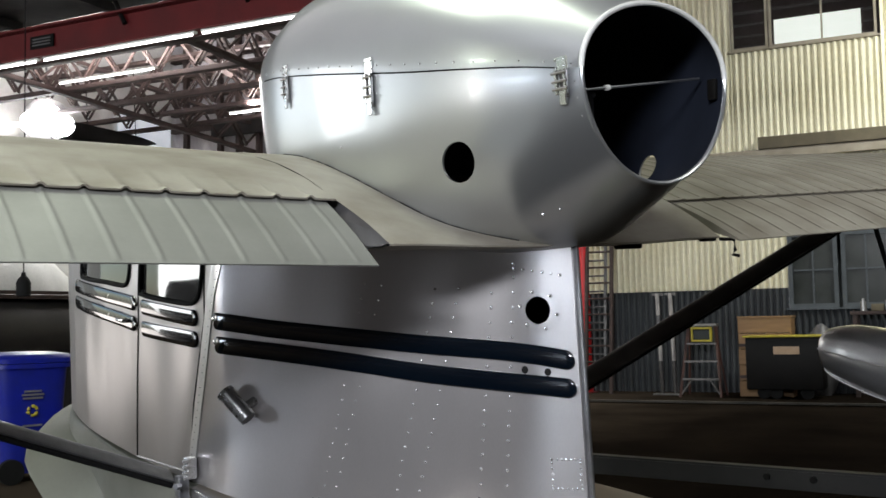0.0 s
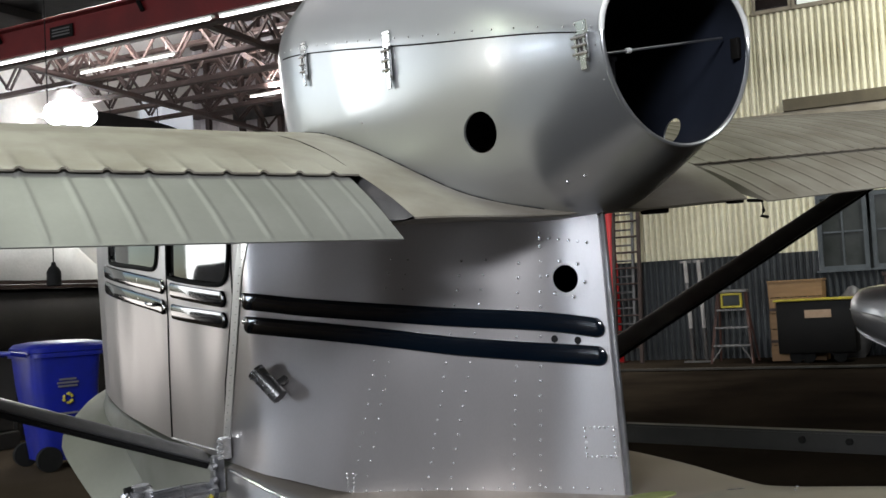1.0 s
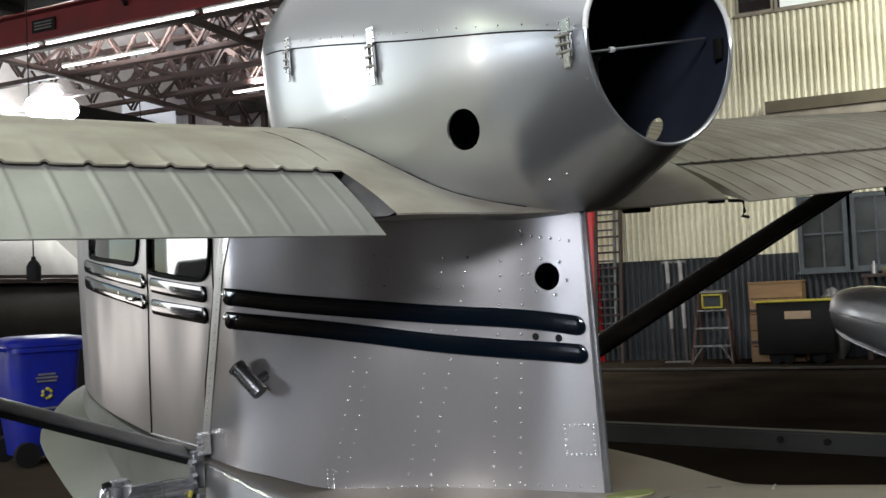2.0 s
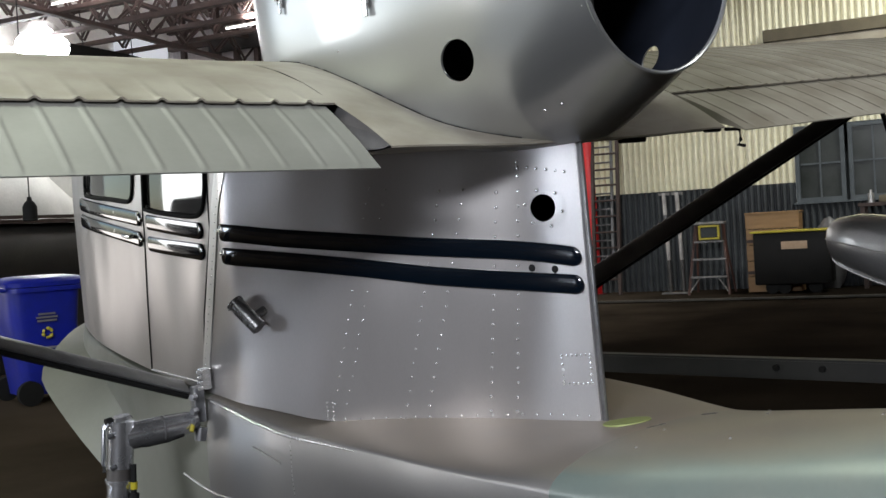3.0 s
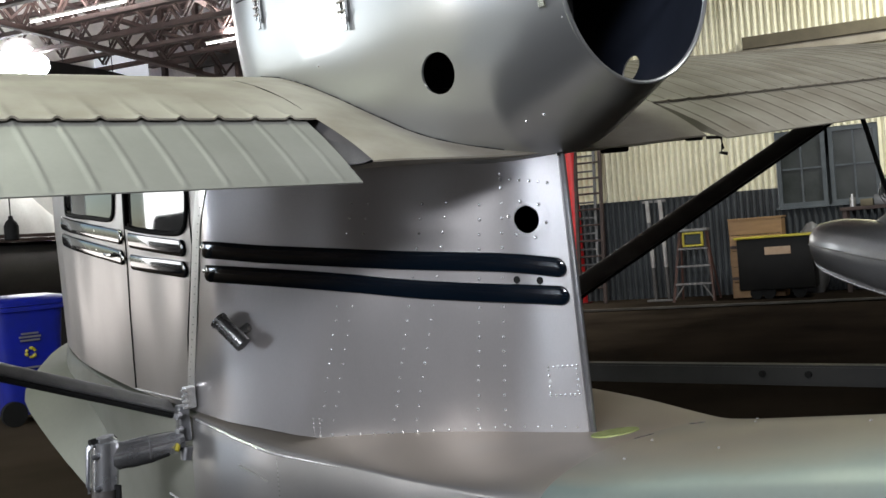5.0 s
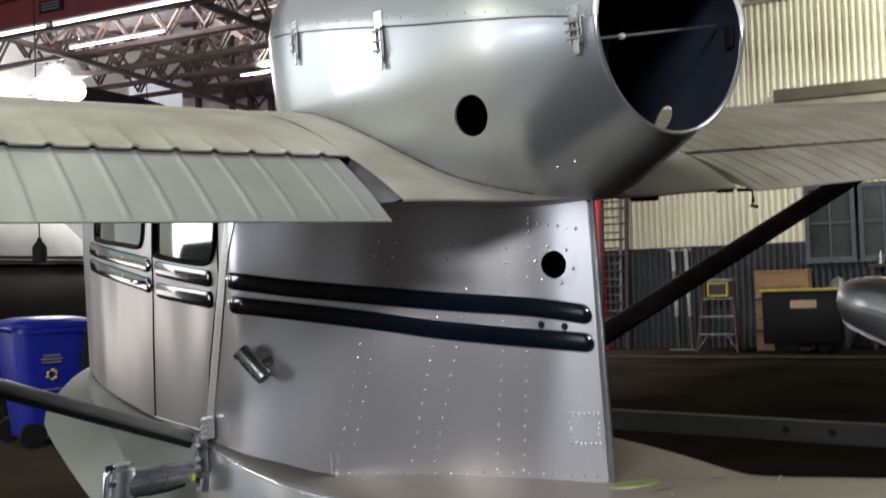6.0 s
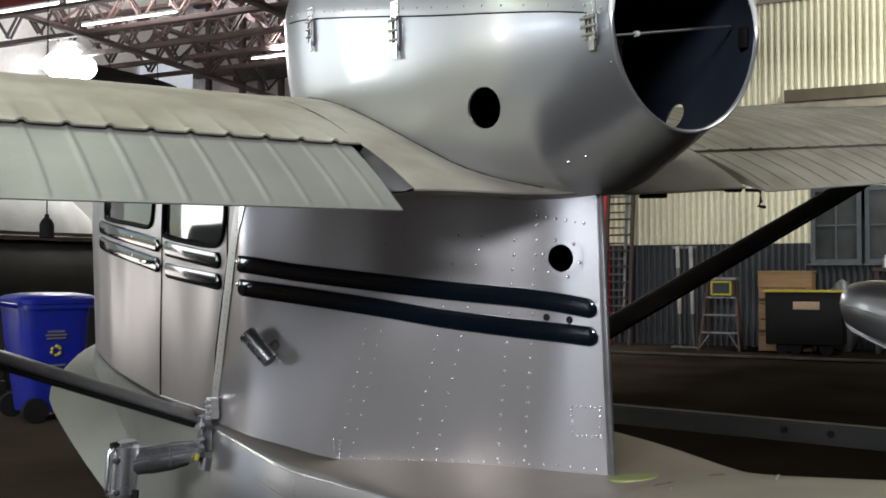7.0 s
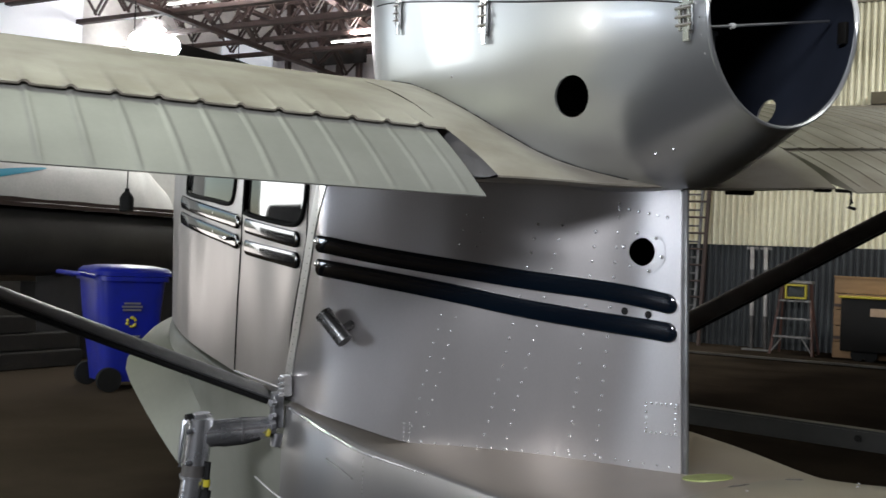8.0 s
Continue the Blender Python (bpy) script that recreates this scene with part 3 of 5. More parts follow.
WIN_FRONT = ((2.42, 1.66), (2.47, 1.53), (2.40, 1.505), (2.1, 1.49), (1.9, 1.478), (1.82, 1.485), (1.79, 1.53), (1.78, 1.62), (1.82, 1.69), (2.3, 1.70))
cuts = []
for w in (WIN_REAR, WIN_FRONT):
    cb = bmesh.new()
    skin(cb, [[(x, y, z) for y, z in w] for x in (-1.0, -0.55)], True, True)
    cuts.append(cb)
cb = bmesh.new()
rod(cb, (-0.35, 0.113, 1.386), (0.35, 0.113, 1.386), 0.043, seg=28)
cuts.append(cb)
apply_cut(pod, cuts, 0.004)

# tail knife edge
bm = bmesh.new()
box(bm, (0, 0, 0), (0.010, 0.020, 0.85), bevel=0.003, m=Matrix.Rotation(radians(-3.15), 4, 'X'))
bmesh.ops.translate(bm, verts=bm.verts, vec=(0, -0.033, 1.164))
part("trailing_edge_strip", bm, STEEL, plane, "grey folded metal strip")

# nacelle: stations from the open rear rim forward
NY = (-0.365, -0.2, 0.0, 0.25, 0.5, 0.8, 1.1, 1.3, 1.45, 1.53)
NW = (0.268, 0.330, 0.385, 0.415, 0.43, 0.437, 0.435, 0.41, 0.34, 0.24)
NB = (1.740, 1.655, 1.575, 1.56, 1.60, 1.65, 1.70, 1.75, 1.80, 1.85)
NT = (2.226, 2.32, 2.42, 2.51, 2.57, 2.61, 2.61, 2.56, 2.46, 2.35)
NP = (2.036, 2.064, 2.088, 2.118, 2.153, 2.195, 2.232, 2.245, 2.25, 2.25)


def nac(y):
    return tuple(curve(y, NY, v) for v in (NW, NB, NT, NP))


def slab(y):
    """The lower cowl is round at the mouth and slab-sided further forward."""
    return curve(y, (-0.365, -0.1, 0.2, 0.6, 1.53), (1.0, 0.9, 0.66, 0.34, 0.28))


def nac_ring(y, upper, n=56):
    w, b, t, p = nac(y)
    pts = []
    for i in range(n + 1):
        a = math.pi * i / n
        c, s = math.cos(a), math.sin(a)
        x = w * math.copysign(abs(c) ** slab(y), c) if not upper else w * c
        z = p + (t - p) * s if upper else p - (p - b) * s
        pts.append((x, y, z))
    return pts


# round hole in each side of the lower cowl: side, middle, half axes along the skin and their tilt
HOLES = ((-1, 0.081, 1.828, 0.072, 0.0528, -27), (1, 0.017, 1.820, 0.043, 0.040, -10))
nys = [-0.365, -0.345, -0.32, -0.28, -0.24, -0.21, -0.18, -0.15, -0.12] + [-0.1 + 0.02 * i for i in range(16)] + [0.24 + 0.04 * i for i in range(28)] + [1.38, 1.42, 1.45, 1.48, 1.51, 1.53]
for upper in (True, False):
    bm = bmesh.new()
    skin(bm, [nac_ring(y, upper) for y in nys], False)
    # inner faces carry a dark colour that deepens the shade inside the mouth
    ob = part("upper_cowl" if upper else "lower_cowl", bm, [SILVER_COWL, SHADE_IN], plane, "satin silver engine cowl half, inside coloured dark for shade")
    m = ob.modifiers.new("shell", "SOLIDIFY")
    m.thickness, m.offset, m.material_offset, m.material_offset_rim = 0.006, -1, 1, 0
    cuts = []
    if not upper:
        for sx, hy, hz, ha, hb, tilt in HOLES:
            cb = bmesh.new()
            ct, st = math.cos(radians(tilt)), math.sin(radians(tilt))
            oval = [(ha * math.cos(2 * math.pi * k / 40), hb * math.sin(2 * math.pi * k / 40)) for k in range(40)]
            skin(cb, [[(sx * x, hy + u * ct - v * st, hz + u * st + v * ct) for u, v in oval] for x in (0.22, 0.50)], True, True)
            cuts.append(cb)
    apply_cut(ob, cuts)

# wings
DIH = 0.0406
WING_TOP = ((0.252, 1.705), (0.264, 1.709), (0.282, 1.7162), (0.45, 1.782), (0.65, 1.842), (0.85, 1.887), (1.0, 1.911), (1.2, 1.928), (1.4, 1.918), (1.58, 1.868), (1.68, 1.80), (1.72, 1.74))
WING_LOW = ((1.68, 1.69), (1.5, 1.655), (1.2, 1.635), (0.8, 1.63), (0.4, 1.645), (0.34, 1.655), (0.34, 1.708), (0.254, 1.700))
PITCH = 0.1038
ROOT = 0.739


def bead(s, high=0.006, wide=0.016):
    k = (s - ROOT) / PITCH
    d = abs(k - round(k)) * PITCH
    return high * max(0.0, 1 - (d / wide) ** 2) if d < wide else 0.0


FIRST_SPAN, LAST_SPAN = 0.66, 5.6
spans = [FIRST_SPAN]
k = 0
while spans[-1] < 2.95:
    c = ROOT + (k - 1) * PITCH
    for o in (-0.016, -0.011, -0.006, 0, 0.006, 0.011, 0.016, 0.05):
        if c + o > spans[-1] + 1e-4:
            spans.append(c + o)
    k += 1
spans += [3.5, 4.2, 5.0, 5.45, LAST_SPAN]
H = Vector((0, 0.256, 1.709))
for side, CH in ((-1, Vector((0, -0.277, -0.195))), (1, Vector((0, -0.302, -0.154)))):
    bm = bmesh.new()
    rows = []
    for s in spans:
        f = 1.0 if s < 5.3 else (0.9 if s < 5.5 else 0.75)
        top = [(side * s, y * f + 0.5 * (1 - f), (z - 1.7) * f + 1.7 + DIH * s + (bead(s, (0.008 if side < 0 else 0.004) if i < 2 else (0.0003 if side < 0 else 0.004), 0.013 if i < 2 else 0.016) if i < 10 and s < 3 else 0)) for i, (y, z) in enumerate(WING_TOP)]
        low = [(side * s, y * f + 0.5 * (1 - f), (z - 1.7) * f + 1.7 + DIH * s + (bead(s, 0.008 if side < 0 else 0.004, 0.012) if i == len(WING_LOW) - 1 and s < 3 else 0)) for i, (y, z) in enumerate(WING_LOW)]
        rows.append(top + low)
    skin(bm, rows, True, True)
    part("wing", bm, CREAM, plane, "faded cream primed wing panel", angle=60)
    bm = bmesh.new()
    rows = []
    for s in [q for q in spans if 0.66 < q < 3.0]:
        z0 = DIH * s
        b = bead(s, 0.0024, 0.0085)
        nrm = Vector((0, CH.z, -CH.y)).normalized()
        top = []
        for q in (0.0, 0.03, 0.1, 0.3, 0.6, 0.9, 0.955, 0.985, 1.0):
            hump = 0.012 * math.sin(math.pi * min(1, q * 1.0)) * 0.6
            g = (b if 0.02 < q < 0.96 else 0) + (bead(s, 0.006 if side < 0 else 0.003, 0.012) if q < 0.02 else 0)
            p = H + Vector((0, 0.010, -0.0115 if side < 0 else -0.009)) * (1 - q) + CH * q + nrm * (hump + g)
            top.append((side * s, p.y, p.z + z0))
        low = []
        for q in (1.0, 0.5, 0.0):
            p = H + Vector((0, 0.010, -0.017 if side < 0 else -0.011)) * (1 - q) + CH * q - nrm * (0.004 + 0.05 * (1 - q))
            low.append((side * s, p.y, p.z + z0))
        nose = [(side * s, H.y + 0.05, H.z - 0.06 + z0), (side * s, H.y + 0.04, H.z - 0.035 + z0)]
        rows.append(top + low + nose)
    skin(bm, rows, True, True)
    if side > 0:
        # thin dark lines along the beads of this wing and flap
        for k in range(22):
            s = ROOT + PITCH * k - 0.009
            bm2 = bmesh.new()
            line = [(y, z + DIH * s + 0.0022) for y, z in WING_TOP[1:8]]
            skin(bm2, [[(s - 0.0028, y, z), (s, y, z + 0.001), (s + 0.0028, y, z + 0.0008)] for y, z in line], False)
            line = []
            for q in (0.05, 0.3, 0.6, 0.9):
                p = H + Vector((0, 0.010, -0.011)) * (1 - q) + CH * q + nrm * (0.0072 * math.sin(math.pi * q) + 0.0018)
                line.append((p.y, p.z + DIH * s))
            skin(bm2, [[(s - 0.0025, y, z), (s, y, z + 0.001), (s + 0.0025, y, z + 0.0008)] for y, z in line], False)
            part("bead_line", bm2, DARK_LINE, plane, "thin dark line along a wing bead")
    part("flap", bm, FLAP_PAINT if side < 0 else CREAM, plane, "pale grey-green beaded flap drooped down", angle=60)

# centre section fairing between the flaps
FAIR_Y = (0.0, 0.1, 0.265, 0.44, 0.635, 0.85, 1.0, 1.2, 1.4, 1.58, 1.68, 1.72)
FAIR_MID = (1.585, 1.612, 1.655, 1.722, 1.802, 1.885, 1.925, 1.95, 1.94, 1.885, 1.82, 1.76)
FAIR_END = (1.597, 1.655, 1.733, 1.806, 1.866, 1.913, 1.938, 1.955, 1.945, 1.895, 1.827, 1.767)


def fairing_z(x, y):
    q = min(1, max(0, (abs(x) - 0.2) / 0.45))
    q = q * q * (3 - 2 * q)
    return curve(y, FAIR_Y, FAIR_MID) * (1 - q) + curve(y, FAIR_Y, FAIR_END) * q


bm = bmesh.new()
rows = []
fy = [0.0, 0.03, 0.06] + [0.1 + 0.05 * i for i in range(31)] + [1.68, 1.72]
for i in range(29):
    x = -0.659 + 1.318 * i / 28
    top = [(x * (1 - 0.033 * max(0.0, 1 - y / 0.256)), y, fairing_z(x, y)) for y in fy]
    low = [(x, 1.6, 1.68), (x, 1.3, 1.62), (x, 0.6, 1.585), (x * 0.975, 0.06, fairing_z(x, 0.0) - 0.010), (x * 0.967, 0.0, fairing_z(x, 0.0) - 0.005)]
    rows.append(top + low)
skin(bm, rows, True, False)
part("wing_centre_fairing", bm, CREAM, plane, "faded cream wing root fairing", angle=50)
for sx in (-1, 1):
    bm = bmesh.new()
    ys = [0.012, 0.06] + [0.1 + 0.05 * i for i in range(31)]
    rib = [(sx * (0.632 if y < 0.2 else 0.645), y, fairing_z(0.63, y) - 0.004) for y in ys] + [(sx * 0.645, 1.6, 1.69), (sx * 0.645, 0.6, 1.592), (sx * 0.632, 0.06, 1.592)]
    bm.faces.new(ring(bm, rib))
    part("fairing_end_rib", bm, STRUT_GREY if sx < 0 else CREAM, plane, "grey metal rib closing the fairing end", smooth=False)

# hull and tail boom
HY = (-4.0, -3.0, -1.5, -0.8, -0.4, -0.1, 0.2, 0.5, 0.83, 1.26, 2.0, 2.8, 3.4, 3.8, 4.2, 4.5)
HCX = (0.14, 0.19, 0.27, 0.34, 0.42, 0.49, 0.55, 0.59, 0.625, 0.75, 0.79, 0.75, 0.60, 0.42, 0.26, 0.06)
HCZ = (1.20, 1.02, 0.79, 0.698, 0.680, 0.682, 0.684, 0.676, 0.662, 0.752, 0.78, 0.82, 0.85, 0.88, 0.9, 0.92)
HRZ = (1.40, 1.26, 1.01, 0.885, 0.805, 0.75, 0.73, 0.73, 0.74, 0.80, 0.84, 0.88, 0.91, 0.93, 0.94, 0.94)
HMX = (0.13, 0.18, 0.26, 0.32, 0.38, 0.44, 0.50, 0.55, 0.62, 0.77, 0.78, 0.76, 0.62, 0.44, 0.28, 0.08)
HMZ = (1.15, 0.95, 0.66, 0.52, 0.45, 0.42, 0.41, 0.40, 0.40, 0.415, 0.48, 0.73, 0.80, 0.83, 0.86, 0.88)
HOX = (0.12, 0.17, 0.25, 0.30, 0.35, 0.40, 0.45, 0.50, 0.56, 0.70, 0.80, 0.985, 0.72, 0.46, 0.3, 0.08)
HOZ = (1.12, 0.90, 0.60, 0.46, 0.38, 0.33, 0.30, 0.27, 0.24, 0.20, 0.21, 0.62, 0.77, 0.81, 0.85, 0.87)
HKZ = (1.0, 0.78, 0.45, 0.32, 0.25, 0.18, 0.13, 0.10, 0.06, 0.02, 0.0, 0.10, 0.25, 0.4, 0.55, 0.8)


def hull_row(y):
    cx, cz, rz, mx, mz, ox, oz, kz = (curve(y, HY, v) for v in (HCX, HCZ, HRZ, HMX, HMZ, HOX, HOZ, HKZ))
    half = [(0.02, rz)]
    for i in range(1, 12):
        a = i / 12
        half.append((cx * math.sin(a * math.pi / 2) ** 0.9, cz + (rz - cz) * math.cos(a * math.pi / 2)))
    half.append((cx, cz))
    half += [(cx + (mx - cx) * 0.5 + 0.006, cz + (mz - cz) * 0.5), (mx, mz), (ox, oz), (ox * 0.55, oz + (kz - oz) * 0.5), (0.02, kz)]
    return [(-x, y, z) for x, z in half] + [(x, y, z) for x, z in reversed(half)]


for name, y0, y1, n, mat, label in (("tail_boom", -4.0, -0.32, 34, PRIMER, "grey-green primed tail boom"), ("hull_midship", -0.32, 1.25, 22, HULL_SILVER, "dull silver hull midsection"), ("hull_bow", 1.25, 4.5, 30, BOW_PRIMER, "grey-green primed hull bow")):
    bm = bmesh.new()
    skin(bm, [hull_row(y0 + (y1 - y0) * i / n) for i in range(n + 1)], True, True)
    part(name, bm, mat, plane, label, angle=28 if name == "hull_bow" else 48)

# lift struts
for side in (-1, 1):
    bm = bmesh.new()
    # teardrop section with a sharp trailing edge
    p0, p1 = Vector((side * 0.787, 1.40, 0.772)), Vector((side * 3.357, 1.078, 1.88))
    thick, deep = (0.044, 0.064) if side < 0 else (0.050, 0.075)
    d = (p1 - p0).normalized()
    across = d.cross(Vector((0, 1, 0))).normalized()
    chord = across.cross(d).normalized()
    chord = -chord if chord.y < 0 else chord
    rows = []
    for p in (p0, p1):
        r = []
        for k in range(24):
            a = 2 * math.pi * k / 24
            r.append(p + chord * deep * math.cos(a) + across * thick * math.sin(a) * (0.62 + 0.38 * math.cos(a)))
        rows.append(r)
    skin(bm, rows, True, True)
    # black strip puts the shaded underside along the strut's lower edge
    bm2 = bmesh.new()
    rod(bm2, p0 - chord * 0.052 - across * 0.017 * (1 if across.z > 0 else -1), p1 - chord * 0.052 - across * 0.017 * (1 if across.z > 0 else -1), 0.011, seg=8)
    part("strut_shade_strip", bm2, RUBBER, plane, "black strip for shade along the strut trailing edge")
    part("lift_strut", bm, STRUT_LIT if side < 0 else STRUT_SHADED, plane, "grey streamlined wing strut" if side < 0 else "streamlined wing strut coloured darker for shade under the wing")

# stripes on the cabin side
STRIPE_Y = (0.012, 0.207, 0.397, 0.615, 0.864, 1.047, 1.15, 1.637, 1.756, 2.1, 2.6)
UP_Z = (1.240, 1.264, 1.281, 1.307, 1.338, 1.364, 1.368, 1.402, 1.415, 1.442, 1.48)
LO_Z = (1.157, 1.168, 1.188, 1.225, 1.261, 1.283, 1.292, 1.318, 1.334, 1.365, 1.405)


def stripe(y0, y1, zs, wide):
    bm = bmesh.new()
    rows = []
    n = 44
    L = y1 - y0
    for i in range(n + 1):
        y = y0 + (wide * 0.5 * (1 - math.cos(math.pi / 2 * i / 10)) if i <= 10 else L - wide * 0.5 * (1 - math.cos(math.pi / 2 * (n - i) / 10)) if i >= n - 10 else wide * 0.5 + (L - wide) * (i - 10) / (n - 20))
        e = min(y - y0, y1 - y)
        hw = wide / 2 * (math.sqrt(max(0.0, 1 - (1 - min(1, e / (wide * 0.5))) ** 2)) * 0.97 + 0.03)
        z = curve(y, STRIPE_Y, zs)
        r = []
        for k in range(17):
            a = math.pi * k / 16
            r.append(on_pod(y, z + hw * math.cos(a), 0.012 * math.sin(a) ** 0.36 * min(1, hw / wide * 2.2)))
        rows.append(r)
    skin(bm, rows, False)
    return bm


for y0, y1 in ((0.01, 1.065), (1.17, 1.66), (1.72, 2.6)):
    for zs in (UP_Z, LO_Z):
        part("stripe_moulding", stripe(y0, y1, [z - 0.005 for z in zs], 0.061), BLUE_BLACK, plane, "glossy navy raised stripe moulding")

# ---- aircraft details ----
def dome(bm, p, n, r=0.0032, h=0.0042):
    n = Vector(n).normalized()
    a = n.cross(Vector((0.1, 0.2, 1))).normalized()
    b = n.cross(a)
    base = [bm.verts.new(p + (a * math.cos(k * math.pi / 3) + b * math.sin(k * math.pi / 3)) * r - n * 0.0005) for k in range(6)]
    mid = [bm.verts.new(p + (a * math.cos(k * math.pi / 3) + b * math.sin(k * math.pi / 3)) * r * 0.65 + n * h * 0.8) for k in range(6)]
    top = bm.verts.new(p + n * h)
    for k in range(6):
        j = (k + 1) % 6
        bm.faces.new((base[k], base[j], mid[j], mid[k]))
        bm.faces.new((mid[k], mid[j], top))


def pod_normal(y, z):
    return (on_pod(y, z, 0.01) - on_pod(y, z, 0)).normalized()


def rivet_line(bm, a, b, n, r=0.0034):
    r *= 1.6
    for i in range(n):
        q = i / max(1, n - 1)
        y, z = a[0] + (b[0] - a[0]) * q, a[1] + (b[1] - a[1]) * q
        zu, zl = curve(y, STRIPE_Y, UP_Z), curve(y, STRIPE_Y, LO_Z)
        if abs(z - zu + 0.005) < 0.036 or abs(z - zl + 0.005) < 0.036:
            continue
        y += random.uniform(-1, 1) * 0.0012
        dome(bm, on_pod(y, z, 0.0), pod_normal(y, z), r * random.uniform(0.85, 1.1))


bm = bmesh.new()
rivet_line(bm, (0.185, 1.487), (0.24, 0.752), 17, 0.0042)
rivet_line(bm, (0.25, 1.44), (0.31, 0.752), 16, 0.0042)
rivet_line(bm, (0.336, 1.455), (0.472, 0.72), 17, 0.0036)
rivet_line(bm, (0.398, 1.456), (0.531, 0.72), 17, 0.0036)
rivet_line(bm, (0.54, 1.47), (0.703, 0.72), 17, 0.0024)
rivet_line(bm, (0.586, 1.476), (0.737, 0.72), 17, 0.0024)
rivet_line(bm, (0.03, 0.757), (0.74, 0.712), 19, 0.0034)
rivet_line(bm, (0.185, 1.516), (0.04, 1.492), 6, 0.0038)
rivet_line(bm, (0.185, 1.53), (0.185, 1.49), 3, 0.0038)
for a, b in (((0.10, 0.935), (0.012, 0.944)), ((0.10, 0.848), (0.012, 0.857))):
    rivet_line(bm, a, b, 7, 0.004)
for a, b in (((0.10, 0.925), (0.10, 0.858)), ((0.014, 0.934), (0.014, 0.867))):
    rivet_line(bm, a, b, 5, 0.004)
for k in range(6):
    a = math.radians(60 * k + 12)
    dome(bm, on_pod(0.113 + 0.058 * math.cos(a), 1.386 + 0.058 * math.sin(a), 0.002), pod_normal(0.113, 1.386), 0.0075, 0.006)
for i in range(26):
    q = i / 25
    y, z = 1.035 + 0.215 * q, 1.53 - 0.68 * q
    dome(bm, on_pod(y, z, 0.003), pod_normal(y, z), 0.0028)
for q in range(5):
    for o in (0, 0.018):
        y, z = 0.735 + o, 0.712 + 0.015 * q
        dome(bm, on_pod(y, z), pod_normal(y, z), 0.0028)
tagged(part("rivets", bm, RIVET, plane, "rows of small round rivet heads"), kind="stuff")

# riveted repair plate, hole flange, seam strap, door and its gaps
def pod_patch(y0, y1, z0, z1, out, ny=6, nz=6):
    bm = bmesh.new()
    skin(bm, [[on_pod(y0 + (y1 - y0) * i / ny, z0 + (z1 - z0) * k / nz, out) for k in range(nz + 1)] for i in range(ny + 1)], False)
    return bm


ob = part("repair_plate", pod_patch(0.006, 0.108, 0.84, 0.95, 0.0015), SILVER, plane, "small square riveted plate")
bm = bmesh.new()
inner, outer = [], []
for k in range(29):
    a = 2 * math.pi * k / 28
    inner.append(on_pod(0.113 + 0.043 * math.cos(a), 1.386 + 0.043 * math.sin(a), 0.0025))
    outer.append(on_pod(0.113 + 0.068 * math.cos(a), 1.386 + 0.068 * math.sin(a), 0.002))
skin(bm, [inner, outer], False)
part("hole_flange", bm, SILVER, plane, "round flange with screws")
bm = bmesh.new()
rows = []
for i in range(41):
    q = i / 40
    y, z = 1.03 + 0.228 * q, 1.62 - 0.80 * q
    rows.append([on_pod(y - 0.0300, z, -0.004), on_pod(y - 0.0296, z, 0.0036)] + [on_pod(y - 0.0296 + 0.0076 * k, z, 0.004) for k in range(7)] + [on_pod(y + 0.0182, z, 0.0036), on_pod(y + 0.0186, z, -0.004)])
skin(bm, rows, False)
part("seam_strap", bm, STRAP_SILVER, plane, "riveted seam strap, paler for its highlight")
DOOR_REAR = ((1.118, 1.66), (1.122, 1.373), (1.165, 1.242), (1.222, 1.057), (1.262, 0.815))
DOOR_FRONT = ((1.684, 1.66), (1.698, 1.34), (1.728, 1.114), (1.744, 0.93), (1.752, 0.805))
bm = bmesh.new()
for line in (DOOR_REAR, DOOR_FRONT):
    pts = []
    for (ya, za), (yb, zb) in zip(line, line[1:]):
        pts += [on_pod(ya + (yb - ya) * q / 5, za + (zb - za) * q / 5, 0.0005) for q in range(5)]
    sweep(bm, pts + [on_pod(*line[-1], 0.0005)], 0.0032, 6)
part("door_gap_seal", bm, RUBBER, plane, "thin dark door gap")
bm = bmesh.new()
sweep(bm, [on_pod(1.752 - 0.49 * q / 8, 0.803 + 0.006 * q / 8, 0.001) for q in range(9)], 0.004, 6)
part("door_sill_bead", bm, ALU, plane, "worn bright door sill edge")
for w in (WIN_REAR, WIN_FRONT):
    # rounded gasket and pane
    loop = []
    n = len(w)
    for i in range(n):
        p0, p1, p2, p3 = w[i - 1], w[i], w[(i + 1) % n], w[(i + 2) % n]
        for q in range(4):
            t = q / 4
            loop.append(tuple(0.5 * (2 * p1[d] + (p2[d] - p0[d]) * t + (2 * p0[d] - 5 * p1[d] + 4 * p2[d] - p3[d]) * t * t + (3 * p1[d] - p0[d] - 3 * p2[d] + p3[d]) * t**3) for d in (0, 1)))
    bm = bmesh.new()
    sweep(bm, [on_pod(y, z, 0.002) for y, z in loop + loop[:2]], 0.009, 8, False)
    frame_ob = part("cabin_window", bm, RUBBER, plane, "black rubber gasket round the cabin window")
    bm = bmesh.new()
    ya, yb, za, zb = min(p[0] for p in loop) - 0.01, max(p[0] for p in loop) + 0.01, min(p[1] for p in loop) - 0.01, max(p[1] for p in loop) + 0.01
    skin(bm, [[on_pod(ya + (yb - ya) * i / 14, za + (zb - za) * k / 8, -0.006) for k in range(9)] for i in range(15)], False)
    part("pane", bm, CABIN_PANE, frame_ob, "tinted cabin window pane")
